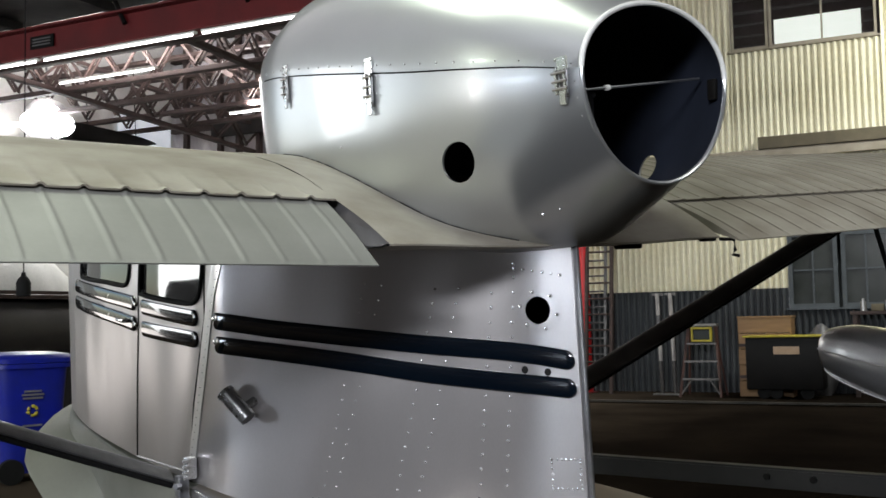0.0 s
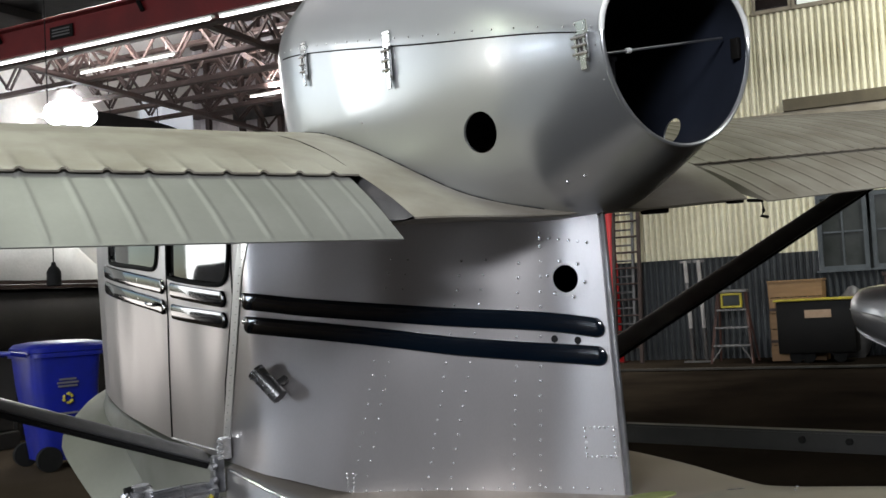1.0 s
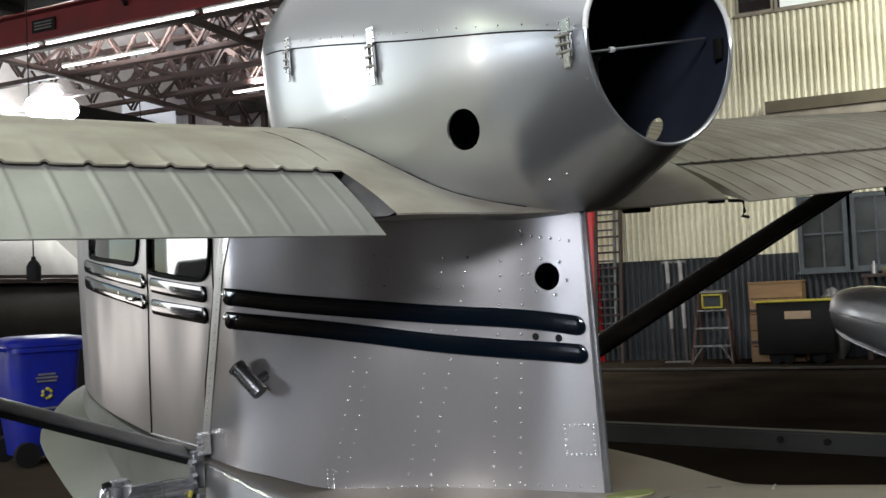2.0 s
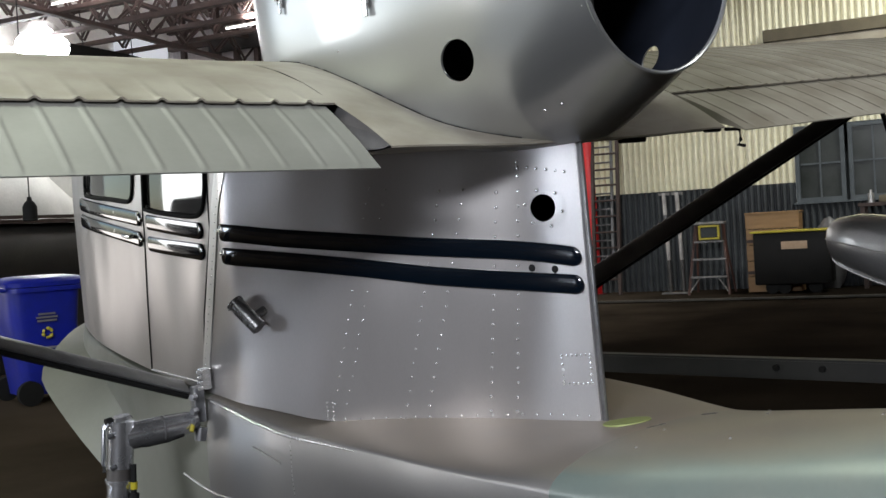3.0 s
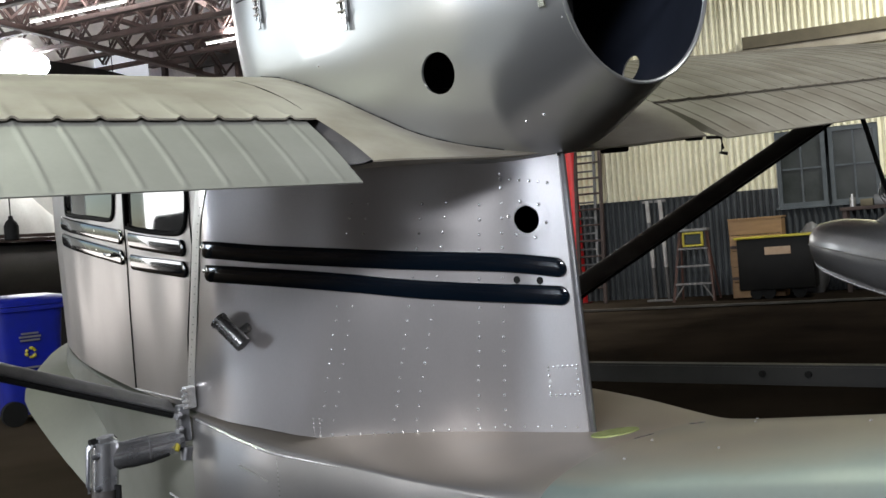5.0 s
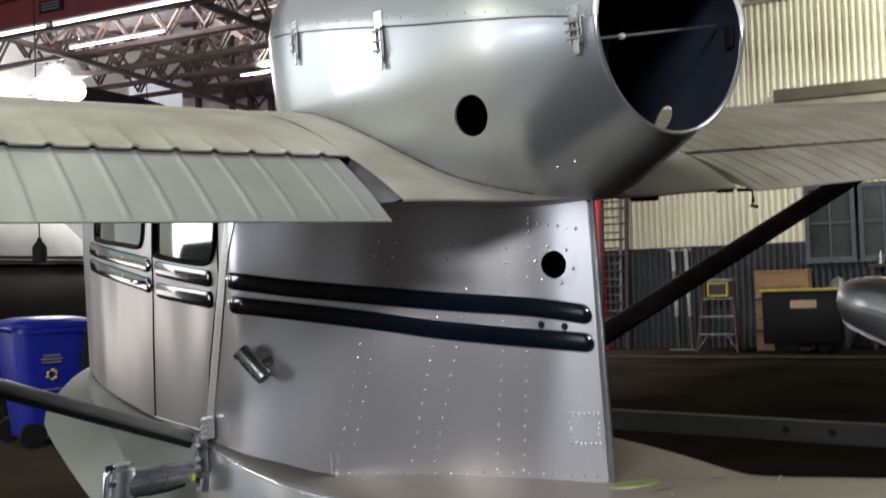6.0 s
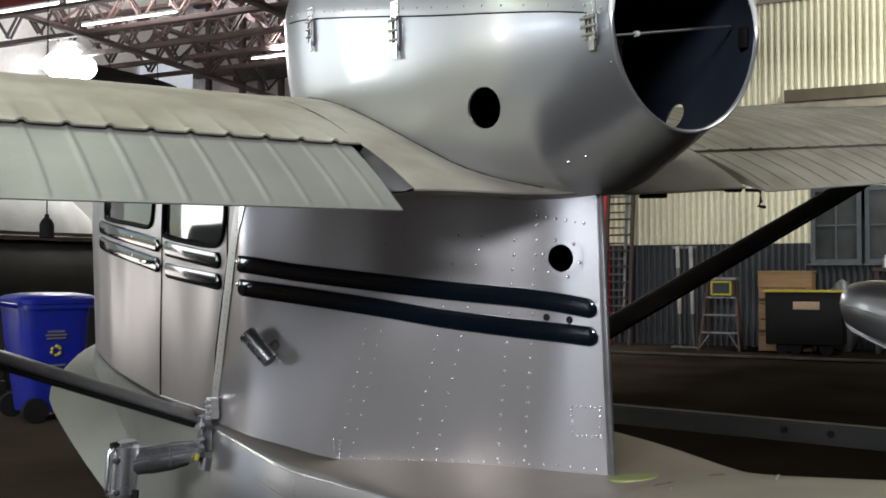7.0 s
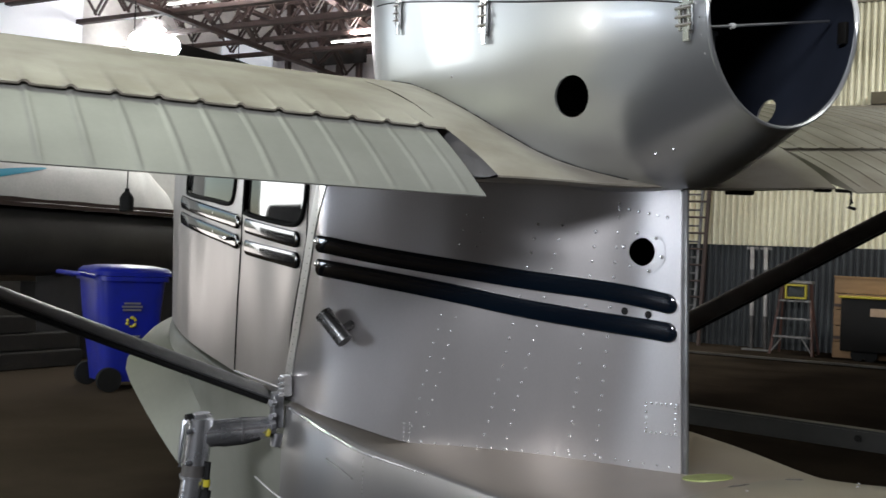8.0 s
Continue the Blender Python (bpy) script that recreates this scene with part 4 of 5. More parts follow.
# door handle and two fasteners
bm = bmesh.new()
sweep(bm, [on_pod(1.79, 1.338, 0.004), on_pod(1.79, 1.338, 0.03), on_pod(1.82, 1.34, 0.034), on_pod(1.86, 1.344, 0.032)], [0.008, 0.008, 0.007, 0.006], 8)
part("door_handle", bm, CHROME, plane, "small chrome door handle")
for y, z in ((0.167, 1.203), (0.098, 1.199)):
    bm = bmesh.new()
    n = pod_normal(y, z)
    rod(bm, on_pod(y, z, 0), on_pod(y, z, 0.004), 0.012, 0.010, 14)
    rod(bm, on_pod(y, z, 0.004), on_pod(y, z, 0.007), 0.005, 0.004, 10)
    part("fastener", bm, RUBBER, plane, "dark round quarter-turn fastener")
# bright domes put the white highlights at the stripe ends
for y, z in ((1.055, 1.366), (1.055, 1.287), (1.71, 1.405), (1.71, 1.325), (2.02, 1.437), (2.02, 1.36)):
    bm = bmesh.new()
    dome(bm, on_pod(y, z, 0.004), pod_normal(y, z), 0.012, 0.009)
    part("stripe_glint", bm, CHROME, plane, "tiny bright dome drawing a stripe's highlight")
# slanted stub pipe
bm = bmesh.new()
p0, p1 = on_pod(0.992, 1.124, 0.05), on_pod(0.918, 1.036, 0.05)
rows = []
for p, r in ((p0, 0.023), (p0, 0.031), (p0 + (p1 - p0) * 0.08, 0.031), (p0 + (p1 - p0) * 0.09, 0.028), (p1, 0.028), (p1, 0.023)):
    d = (p1 - p0).normalized()
    a = d.cross(Vector((0, 0, 1))).normalized()
    b = a.cross(d)
    rows.append([p + (a * math.cos(2 * math.pi * k / 18) + b * math.sin(2 * math.pi * k / 18)) * r for k in range(18)])
skin(bm, rows, True, False)
rows = [[rows[-1][k] for k in range(18)], [rows[-1][k] - (p1 - p0) * 0.7 for k in range(18)]]
skin(bm, rows, True, True)
stub = part("stub_pipe", bm, STUB_STEEL, plane, "grey slanted stub pipe on the cabin side")
bm = bmesh.new()
rod(bm, on_pod(0.925, 1.088, -0.004), (p0 + p1 * 2) / 3, 0.017, 0.014, seg=12)
part("stub_bracket", bm, STUB_STEEL, stub, "dark bracket holding the pipe")
bm = bmesh.new()
for k in range(5):
    a = 2 * math.pi * k / 5
    d = (p1 - p0).normalized()
    u = d.cross(Vector((0, 0, 1))).normalized()
    dome(bm, p0 + d * 0.006 + (u * math.cos(a) + u.cross(d) * math.sin(a)) * 0.031, u * math.cos(a) + u.cross(d) * math.sin(a), 0.0035, 0.003)
tagged(part("collar_rivets", bm, RIVET, stub, "small rivets round the pipe collar"), kind="stuff")

# cowl: parting lip, rim, latches, rod across the mouth
def on_cowl(y, a, out=0.0):
    """a: degrees below the parting line on the port side (negative: above)."""
    w, b, t, p = nac(y)
    c, s = math.cos(radians(a)), math.sin(radians(a))
    z = p - (p - b) * s if a >= 0 else p - (t - p) * s
    nrm = Vector((-c / w, 0, -s / (p - b) if a >= 0 else -s / (t - p))).normalized()
    return Vector((-w * (c ** slab(y) if a > 0 else c), y, z)) + nrm * out


# dark seam where the cowl sits on the wing fairing
pts = []
for i in range(60):
    y = 1.25 - 1.2 * i / 59
    for k in range(180):
        p = on_cowl(y, 0.5 * k, 0.001)
        if p.z <= fairing_z(p.x, y) + 0.001:
            pts.append(p)
            break
bm = bmesh.new()
sweep(bm, pts, 0.0028, 6)
part("cowl_seam", bm, RUBBER, plane, "dark sealing seam under the cowl")
bm = bmesh.new()
rows = []
for i in range(45):
    y = -0.355 + 1.62 * i / 44
    rows.append([on_cowl(y, 0.7, 0.0002), on_cowl(y, 0.6, 0.003), on_cowl(y, -1.5, 0.003), on_cowl(y, -4.0, 0.0022), on_cowl(y, -9.0, 0.0004)])
skin(bm, rows, False)
# dark cord draws the shadow line under the cowl lip
bm2 = bmesh.new()
sweep(bm2, [on_cowl(-0.33 + 1.58 * i / 40, 0.9, 0.0006) for i in range(41)], 0.0024, 6)
part("cowl_shadow_line", bm2, RUBBER, plane, "thin dark shadow line drawn under the cowl lip")
lip = part("cowl_lip", bm, SILVER_COWL, plane, "bright overlapping lip of the upper cowl")
bm = bmesh.new()
for i in range(22):
    y = -0.34 + 1.55 * i / 21
    dome(bm, on_cowl(y, -2.2, 0.0045), Vector((-1, 0, 0)), 0.0035, 0.002)
for a in (7, 15, 24):
    dome(bm, on_cowl(-0.345, a, 0.0005), on_cowl(-0.3, a, 0.1) - on_cowl(-0.3, a, 0), 0.0024, 0.0012)
for y, a in ((0.627, 54), (0.75, 50), (0.9, 46), (0.30, 88), (-0.1, 60), (-0.15, 62), (0.66, 27)):
    dome(bm, on_cowl(y, a, 0.0005), on_cowl(y, a, 0.1) - on_cowl(y, a, 0), 0.005, 0.004)
tagged(part("cowl_rivets", bm, RIVET, plane, "small rivets and bolts on the cowl"), kind="stuff")
for upper in (True, False):
    bm = bmesh.new()
    pts = nac_ring(-0.366, upper, 40)
    sweep(bm, pts, 0.0075 if upper else 0.0062, 8)
    part("cowl_rim", bm, WHITE_PAINT if upper else SILVER_COWL, plane, "rolled pale rim of the cowl mouth" if upper else "rolled silver rim of the cowl mouth")
bm = bmesh.new()
rod(bm, (-0.27, -0.25, 1.985), (0.29, -0.25, 2.06), 0.004, seg=8)
part("tie_rod", bm, STEEL, plane, "thin steel rod across the cowl mouth")
bm = bmesh.new()
rod(bm, (-0.082, -0.25, 2.010), (-0.068, -0.25, 2.012), 0.008, seg=8)
part("rod_nut", bm, WHITE_PAINT, plane, "pale nut on the rod")
bm = bmesh.new()
box(bm, (0.262, -0.325, 2.015), (0.014, 0.03, 0.06), bevel=0.003)
part("cowl_catch", bm, BLACK_PAINT, plane, "black catch inside the cowl mouth")
bm = bmesh.new()
box(bm, (0.05, -0.03, 1.955), (0.022, 0.03, 0.15), bevel=0.004)
box(bm, (0.085, 0.02, 1.955), (0.014, 0.02, 0.20), bevel=0.003)
box(bm, (0.067, 0.0, 2.035), (0.06, 0.03, 0.014), bevel=0.003)
part("inner_bracket", bm, STRUT_GREY, plane, "dark bracket inside the cowl")
# unseen black plate closes the cowl so its depth stays dark
bm = bmesh.new()
w, b, t, p = nac(0.75)
rows = [[(x * 0.985, y, p + (z - p) * 0.985) for x, y, z in nac_ring(0.75, True, 20) + nac_ring(0.75, False, 20)[::-1][1:-1]]]
vs = ring(bm, rows[0])
bm.faces.new(vs)
part("dark_inner_plate", bm, BLACK_PAINT, plane, "black plate added inside the cowl to keep it dark")
bm = bmesh.new()
vs = ring(bm, nac_ring(1.528, True, 20) + nac_ring(1.528, False, 20)[::-1][1:-1])
bm.faces.new(vs)
part("cowl_front_plate", bm, SILVER_COWL, plane, "flat front plate of the cowl")


def latch(y, size):
    hi, lo = on_cowl(y, -5 * size, 0.006), on_cowl(y, 14 * size, 0.006)
    d = (lo - hi).normalized()
    n = Vector((-1, 0.0, 0.05)).normalized()
    u = d.cross(n).normalized()
    n = u.cross(d).normalized()
    if n.x > 0:
        n = -n
    m = Matrix((u, d, n)).transposed().to_4x4()
    L = (lo - hi).length
    place = Matrix.Translation(hi) @ m
    bm = bmesh.new()
    box(bm, (0, L * 0.14, 0.002), (0.042 * size, L * 0.28, 0.006), bevel=0.0015)
    for sx in (-1, 1):
        box(bm, (sx * 0.0135 * size, L * 0.52, 0.006), (0.009 * size, L * 0.52, 0.009), bevel=0.002)
        for k in (0.06, 0.2):
            dome(bm, Vector((sx * 0.013 * size, L * k, 0.005)), (0, 0, 1), 0.004, 0.003)
    for k in (0.33, 0.50, 0.66):
        rod(bm, (-0.023 * size, L * k, 0.010), (0.023 * size, L * k, 0.010), 0.0048, seg=8)
    box(bm, (-0.002 * size, L * 0.84, 0.005), (0.021 * size, L * 0.30, 0.007), bevel=0.002)
    bmesh.ops.transform(bm, matrix=place, verts=bm.verts)
    ob = part("cowl_latch", bm, CHROME, plane, "chromed over-centre cowl latch", smooth=False)
    bm = bmesh.new()
    box(bm, (0, L * 0.55, 0.0012), (0.032 * size, L * 0.60, 0.003), bevel=0.001)
    bmesh.ops.transform(bm, matrix=place, verts=bm.verts)
    part("latch_slot", bm, STRUT_DARK, ob, "dark backing plate of the latch", smooth=False)


latch(-0.312, 1.25)
latch(0.44, 1.05)
latch(1.02, 0.95)

# hull trim, gear and fittings
# bright bead draws the chine's highlight, thinning where it fades
bm = bmesh.new()
sweep(bm, [(-curve(y, HY, HCX) - 0.002, y, curve(y, HY, HCZ) + 0.001) for y in (1.22, 1.1, 1.0, 0.9, 0.83, 0.75, 0.6, 0.45)], [0.005, 0.006, 0.006, 0.006, 0.006, 0.005, 0.003, 0.001], 6)
part("chine_highlight", bm, RIVET, plane, "bright bead drawing the highlight along the hull edge")
bm = bmesh.new()
sweep(bm, [(-0.70, 0.98, 0.615), (-0.685, 0.90, 0.60), (-0.672, 0.82, 0.582)], 0.003, 6)
part("hull_seam", bm, ALU, plane, "thin bright seam on the hull side")
bm = bmesh.new()
sweep(bm, [(-curve(y, HY, HMX) - 0.002, y, curve(y, HY, HMZ)) for y in (1.5, 1.4, 1.3, 1.2, 1.1, 1.0, 0.8, 0.6)], 0.004, 6)
part("chine_strip", bm, ALU, plane, "scuffed bright lower chine strip")
bm = bmesh.new()
rod(bm, (0, 0, -0.004), (0, 0, 0.004), 0.072, 0.070, 28)
tilt = math.atan2(curve(-0.13, HY, HRZ) - curve(-0.20, HY, HRZ), 0.07)
bmesh.ops.transform(bm, matrix=Matrix.Translation((0, -0.148, curve(-0.148, HY, HRZ))) @ Matrix.Rotation(tilt, 4, "X"), verts=bm.verts)
part("deck_spot", bm, YELLOW_GREEN, plane, "yellow-green round inspection cover on the deck")


def gear(side):
    def P(x, y, z):
        return (side * x, y, z)
    bm = bmesh.new()
    sweep(bm, [P(0.80, 1.24, 0.683), P(0.84, 1.24, 0.682), P(0.90, 1.24, 0.680), P(0.98, 1.24, 0.677), P(1.06, 1.24, 0.675)], [0.034, 0.040, 0.045, 0.047, 0.047], 24)
    leg = part("gear_arm", bm, GEAR_STEEL, plane, "grey steel landing gear arm")
    bm = bmesh.new()
    rod(bm, P(0.925, 1.24, 0.679), P(0.931, 1.24, 0.679), 0.0475, seg=24)
    part("clamp_band", bm, STRUT_GREY, leg)
    bm = bmesh.new()
    rod(bm, P(1.068, 1.24, 0.735), P(1.086, 1.24, 0.575), 0.046, 0.046, 22)
    rod(bm, P(1.066, 1.24, 0.74), P(1.067, 1.24, 0.752), 0.040, 0.03, 18)
    part("gear_knuckle", bm, GEAR_STEEL, plane, "grey cast gear knuckle")
    bm = bmesh.new()
    rod(bm, P(1.084, 1.24, 0.60), P(1.093, 1.24, 0.525), 0.043, 0.043, 22)
    part("oleo_collar", bm, STRUT_DARK, plane, "dark band round the gear leg")
    bm = bmesh.new()
    rod(bm, P(1.092, 1.24, 0.53), P(1.16, 1.24, 0.08), 0.040, 0.040, 22)
    rod(bm, P(1.0925, 1.24, 0.535), P(1.094, 1.24, 0.522), 0.048, 0.048, 22)
    part("gear_leg", bm, GEAR_STEEL, plane, "grey gear leg going down to the wheel")
    for dx, dy in ((1.135, 1.22), (1.12, 1.27)):
        bm = bmesh.new()
        sweep(bm, [P(dx - 0.02, dy, 0.735), P(dx, dy, 0.72), P(dx + 0.012, dy, 0.60), P(dx + 0.01, dy, 0.575)], 0.006 if dy < 1.25 else 0.008, 8)
        part("link_rod", bm, STEEL, plane, "thin steel link rod")
    for z in (0.70, 0.59):
        bm = bmesh.new()
        rod(bm, P(1.112, 1.20, z), P(1.128, 1.20, z - 0.003), 0.009, seg=6)
        part("link_bolt", bm, STEEL, plane, "steel bolt through the link")
    bm = bmesh.new()
    rod(bm, P(1.10, 1.235, 0.742), P(1.122, 1.232, 0.740), 0.014, seg=12)
    part("rubber_bush", bm, RUBBER, plane, "black rubber bush")
    bm = bmesh.new()
    box(bm, P(0.785, 1.25, 0.74), (0.04, 0.05, 0.13), bevel=0.008)
    for z in (0.78, 0.73, 0.69):
        rod(bm, P(0.81, 1.20, z), P(0.83, 1.19, z), 0.012, seg=6)
    rod(bm, P(0.79, 1.22, 0.66), P(0.80, 1.22, 0.615), 0.022, 0.020, 16)
    part("gear_bracket", bm, STEEL, plane, "grey gear and strut bracket on the hull")
    bm = bmesh.new()
    rod(bm, P(0.825, 1.20, 0.685), P(0.84, 1.19, 0.66), 0.008, seg=8)
    part("yellow_tag", bm, YELLOW, plane, "small yellow marked nut")
    bm = bmesh.new()
    sweep(bm, [P(0.86, 1.215, 0.650), P(0.92, 1.21, 0.642), P(0.99, 1.21, 0.640), P(1.03, 1.215, 0.645)], 0.008, 8)
    part("brake_hose", bm, RUBBER, plane, "black brake hose under the arm")
    bm = bmesh.new()
    rod(bm, P(1.05, 1.20, 0.585), P(1.062, 1.20, 0.44), 0.010, seg=8)
    rod(bm, P(1.056, 1.20, 0.485), P(1.060, 1.20, 0.455), 0.017, seg=10)
    end = part("hose_end", bm, RUBBER, plane, "black hose end")
    bm = bmesh.new()
    rod(bm, P(1.0545, 1.20, 0.525), P(1.056, 1.20, 0.50), 0.0125, seg=10)
    part("yellow_band", bm, YELLOW, end, "yellow marker band")
    bm = bmesh.new()
    box(bm, (0, 0, 0), (0.036, 0.04, 0.075), bevel=0.004)
    for k in range(4):
        box(bm, (-side * 0.004 + side * 0.03, -0.024, -0.03 + 0.02 * k), (0.02, 0.012, 0.010), bevel=0.002)
    bmesh.ops.translate(bm, verts=bm.verts, vec=P(0.765, 1.215, 0.835))
    part("strut_lug", bm, RIVET, plane, "notched bright strut lug", smooth=False)
    # wheel
    bm = bmesh.new()
    rows = []
    for k in range(28):
        a = 2 * math.pi * k / 28
        rows.append([P(1.26 + 0.075 * math.cos(b), 1.24 + (0.145 + 0.06 * math.sin(b)) * math.cos(a), 0.08 + (0.145 + 0.06 * math.sin(b)) * math.sin(a)) for b in [2 * math.pi * q / 12 for q in range(12)]])
    skin(bm, rows + [rows[0]], True)
    bmesh.ops.remove_doubles(bm, verts=bm.verts, dist=1e-5)
    wheel = part("wheel", bm, RUBBER, plane, "black main wheel tyre")
    bm = bmesh.new()
    rod(bm, P(1.20, 1.24, 0.08), P(1.31, 1.24, 0.08), 0.10, 0.10, 20)
    rod(bm, P(1.13, 1.24, 0.08), P(1.2, 1.24, 0.08), 0.03, 0.03, 12)
    part("rim", bm, ALU, wheel)


gear(-1)
# the other main leg, hidden under the hull
bm = bmesh.new()
rod(bm, (0.6, 1.5, 0.3), (0.72, 1.5, 0.06), 0.04, seg=14)
part("gear_leg", bm, STEEL, plane)
bm = bmesh.new()
rod(bm, (0.74, 1.5, 0.03), (0.86, 1.5, 0.03), 0.19, seg=24)
part("wheel", bm, RUBBER, plane)

# tail wheel that carries the boom
bm = bmesh.new()
rod(bm, (0, -3.7, 1.05), (0, -3.85, 0.12), 0.03, seg=12)
part("tail_wheel_leg", bm, STEEL, plane)
bm = bmesh.new()
rod(bm, (-0.04, -3.85, 0.10), (0.04, -3.85, 0.10), 0.11, seg=20)
part("tail_wheel", bm, RUBBER, plane)

# starboard float on its struts
bm = bmesh.new()
FY = (1.49, 1.485, 1.47, 1.43, 1.28, 1.0, 0.7, 0.3, -0.1, -0.3)
FT = (0.95, 1.01, 1.05, 1.075, 1.09, 1.07, 1.06, 1.05, 1.0, 0.97)
FB = (0.93, 0.875, 0.83, 0.785, 0.725, 0.645, 0.60, 0.63, 0.75, 0.90)
FW = (0.03, 0.08, 0.12, 0.155, 0.195, 0.215, 0.22, 0.19, 0.10, 0.02)
rows = []
for i in range(33):
    y = 1.49 - 1.79 * (1 - math.cos(math.pi * i / 64))
    t, b, w = (curve(-y, [-v for v in FY], v2) for v2 in (FT, FB, FW))
    mid = t - (t - b) * 0.42
    r = []
    for k in range(9):
        a = math.pi * k / 8
        r.append((3.2 - w * math.cos(a), y, mid + (t - mid) * math.sin(a) ** 0.8))
    low = ((0.985, 0.18), (0.93, 0.38), (0.80, 0.60), (0.55, 0.82), (0.28, 0.94))
    r += [(3.2 + w * p, y, mid - (mid - b) * q) for p, q in low] + [(3.2, y, b)] + [(3.2 - w * p, y, mid - (mid - b) * q) for p, q in reversed(low)]
    rows.append(r)
skin(bm, rows, True, True)
flt = part("wing_float", bm, FLOAT_SILVER, plane, "silver wing float", angle=40)
bm = bmesh.new()
sweep(bm, [(3.2 - curve(-y, [-v for v in FY], FW) - 0.001, y, curve(-y, [-v for v in FY], FT) * 0.58 + curve(-y, [-v for v in FY], FB) * 0.42) for y in (1.46, 1.39, 1.30, 1.1, 0.9, 0.6, 0.2, -0.2)], 0.004, 6)
part("float_bead", bm, ALU, flt, "thin bright seam round the float")
bm = bmesh.new()
keel = []
for y in (1.475, 1.45, 1.40, 1.30, 1.15, 1.0, 0.8, 0.5):
    t, b, w = (curve(-y, [-v for v in FY], v2) for v2 in (FT, FB, FW))
    mid = t - (t - b) * 0.42
    keel.append((3.2 - w * 0.56 - 0.003, y, mid - (mid - b) * 0.82 - 0.003))
sweep(bm, keel, 0.006, 6)
part("float_chine_strip", bm, RIVET, flt, "bright strip along the float chine")
# streamlined pylon with a flared foot
bm = bmesh.new()
rows = []
for z, ya, yb, w in ((1.05, 1.16, 0.46, 0.075), (1.085, 1.10, 0.50, 0.055), (1.115, 1.05, 0.54, 0.042), (1.17, 0.975, 0.58, 0.036), (1.26, 0.94, 0.61, 0.034), (1.82, 0.93, 0.64, 0.034)):
    mid, half = (ya + yb) / 2, (ya - yb) / 2
    rows.append([(3.2 + w * math.sin(a) * (0.75 + 0.25 * math.cos(a)), mid + half * math.cos(a), z) for a in [2 * math.pi * k / 24 for k in range(24)]])
skin(bm, rows, True, True)
part("float_pylon", bm, FLOAT_SILVER, plane, "silver streamlined float pylon", angle=60)
bm = bmesh.new()
rod(bm, (2.35, 0.62, 1.76), (3.17, 0.98, 1.12), 0.012, seg=8)
part("brace_rod", bm, BLACK_PAINT, plane, "thin dark brace to the float")
bm = bmesh.new()
sweep(bm, [(3.14 + 0.006 * k / 8, 1.0 + 0.045 * math.cos(k * 0.6), 1.22 + 0.06 * math.sin(k * 0.6) + 0.002 * k) for k in range(34)], 0.0035, 6)
part("wire_coil", bm, ALU, flt, "loose coil of pale wire on the float")

# little brackets under the starboard trailing edge
for x, y, z, s in ((0.27, 0.05, 1.575, (0.09, 0.04, 0.022)), (0.60, 0.02, 1.588, (0.06, 0.03, 0.014))):
    bm = bmesh.new()
    box(bm, (x, y, z), s, bevel=0.006)
    part("flap_bracket", bm, BLACK_PAINT, plane, "black bracket under the trailing edge")
bm = bmesh.new()
sweep(bm, [(0.64, 0.0, 1.588), (0.705, -0.002, 1.586), (0.71, -0.002, 1.55), (0.695, -0.004, 1.535), (0.725, -0.004, 1.53)], 0.006, 8)
part("flap_hook", bm, BLACK_PAINT, plane, "small bent hook under the trailing edge")

# ---- things round the hangar ----
def put(ob_name, label, category, m, group=""):
    return thing(ob_name, label, category, ROOM @ m, group)


# red post and extension ladder against the long wall
post = put("red_post", "red painted steel post standing by the wall", "post", pose(19.55, 6.50, KERB_Z))
bm = bmesh.new()
rod(bm, (0, 0, 0), (0, 0.05, 4.2), 0.10, seg=16)
part("tube", bm, POST_RED, post)
bm = bmesh.new()
box(bm, (0, 0, 0.01), (0.3, 0.3, 0.02))
part("base_plate", bm, RED_PAINT, post, smooth=False)
lad = put("extension_ladder", "old dark extension ladder leaning on the wall", "ladder", pose(19.25, 6.20, KERB_Z, 0, 6, 0))
for i, (y0, y1) in enumerate(((-0.25, -0.25), (0.24, 0.24))):
    bm = bmesh.new()
    box(bm, (0, y0, 2.2), (0.09, 0.06, 4.4), bevel=0.008)
    part("rail", bm, TIMBER_DARK, lad, smooth=False)
for i in range(14):
    bm = bmesh.new()
    rod(bm, (0, -0.25, 0.3 + 0.3 * i), (0, 0.24, 0.3 + 0.3 * i), 0.02, seg=8)
    part("rung", bm, TIMBER_DARK, lad)
for y0 in (-0.10, 0.36):
    bm = bmesh.new()
    box(bm, (0.1, y0, 2.5), (0.06, 0.05, 4.4), bevel=0.006)
    part("rail", bm, STRUT_GREY, lad, smooth=False)
for i in range(14):
    bm = bmesh.new()
    rod(bm, (0.1, -0.10, 0.45 + 0.3 * i), (0.1, 0.36, 0.45 + 0.3 * i), 0.018, seg=8)
    part("rung", bm, STRUT_GREY, lad)


def stand(y):
    s = put("pole_stand", "white and grey pole on a flat foot", "stand", pose(19.2, y, KERB_Z), "pole stands")
    for z0, z1, mat in ((0.02, 0.62, STRUT_DARK), (0.62, 1.2, DIM_WHITE), (1.2, 1.45, STRUT_GREY), (1.45, 1.85, DIM_WHITE)):
        bm = bmesh.new()
        rod(bm, (0, 0.03 * z0, z0), (0, 0.03 * z1, z1), 0.036, seg=12)
        part("pole_section", bm, mat, s)
    bm = bmesh.new()
    box(bm, (0, 0.03, 0.015), (0.2, 0.26, 0.03), bevel=0.006)
    part("foot", bm, DIM_ALU, s, smooth=False)
    bm = bmesh.new()
    box(bm, (0.01, 0.05, 1.83), (0.05, 0.2, 0.05), bevel=0.006)
    part("head", bm, DIM_ALU, s, smooth=False)


stand(4.96)
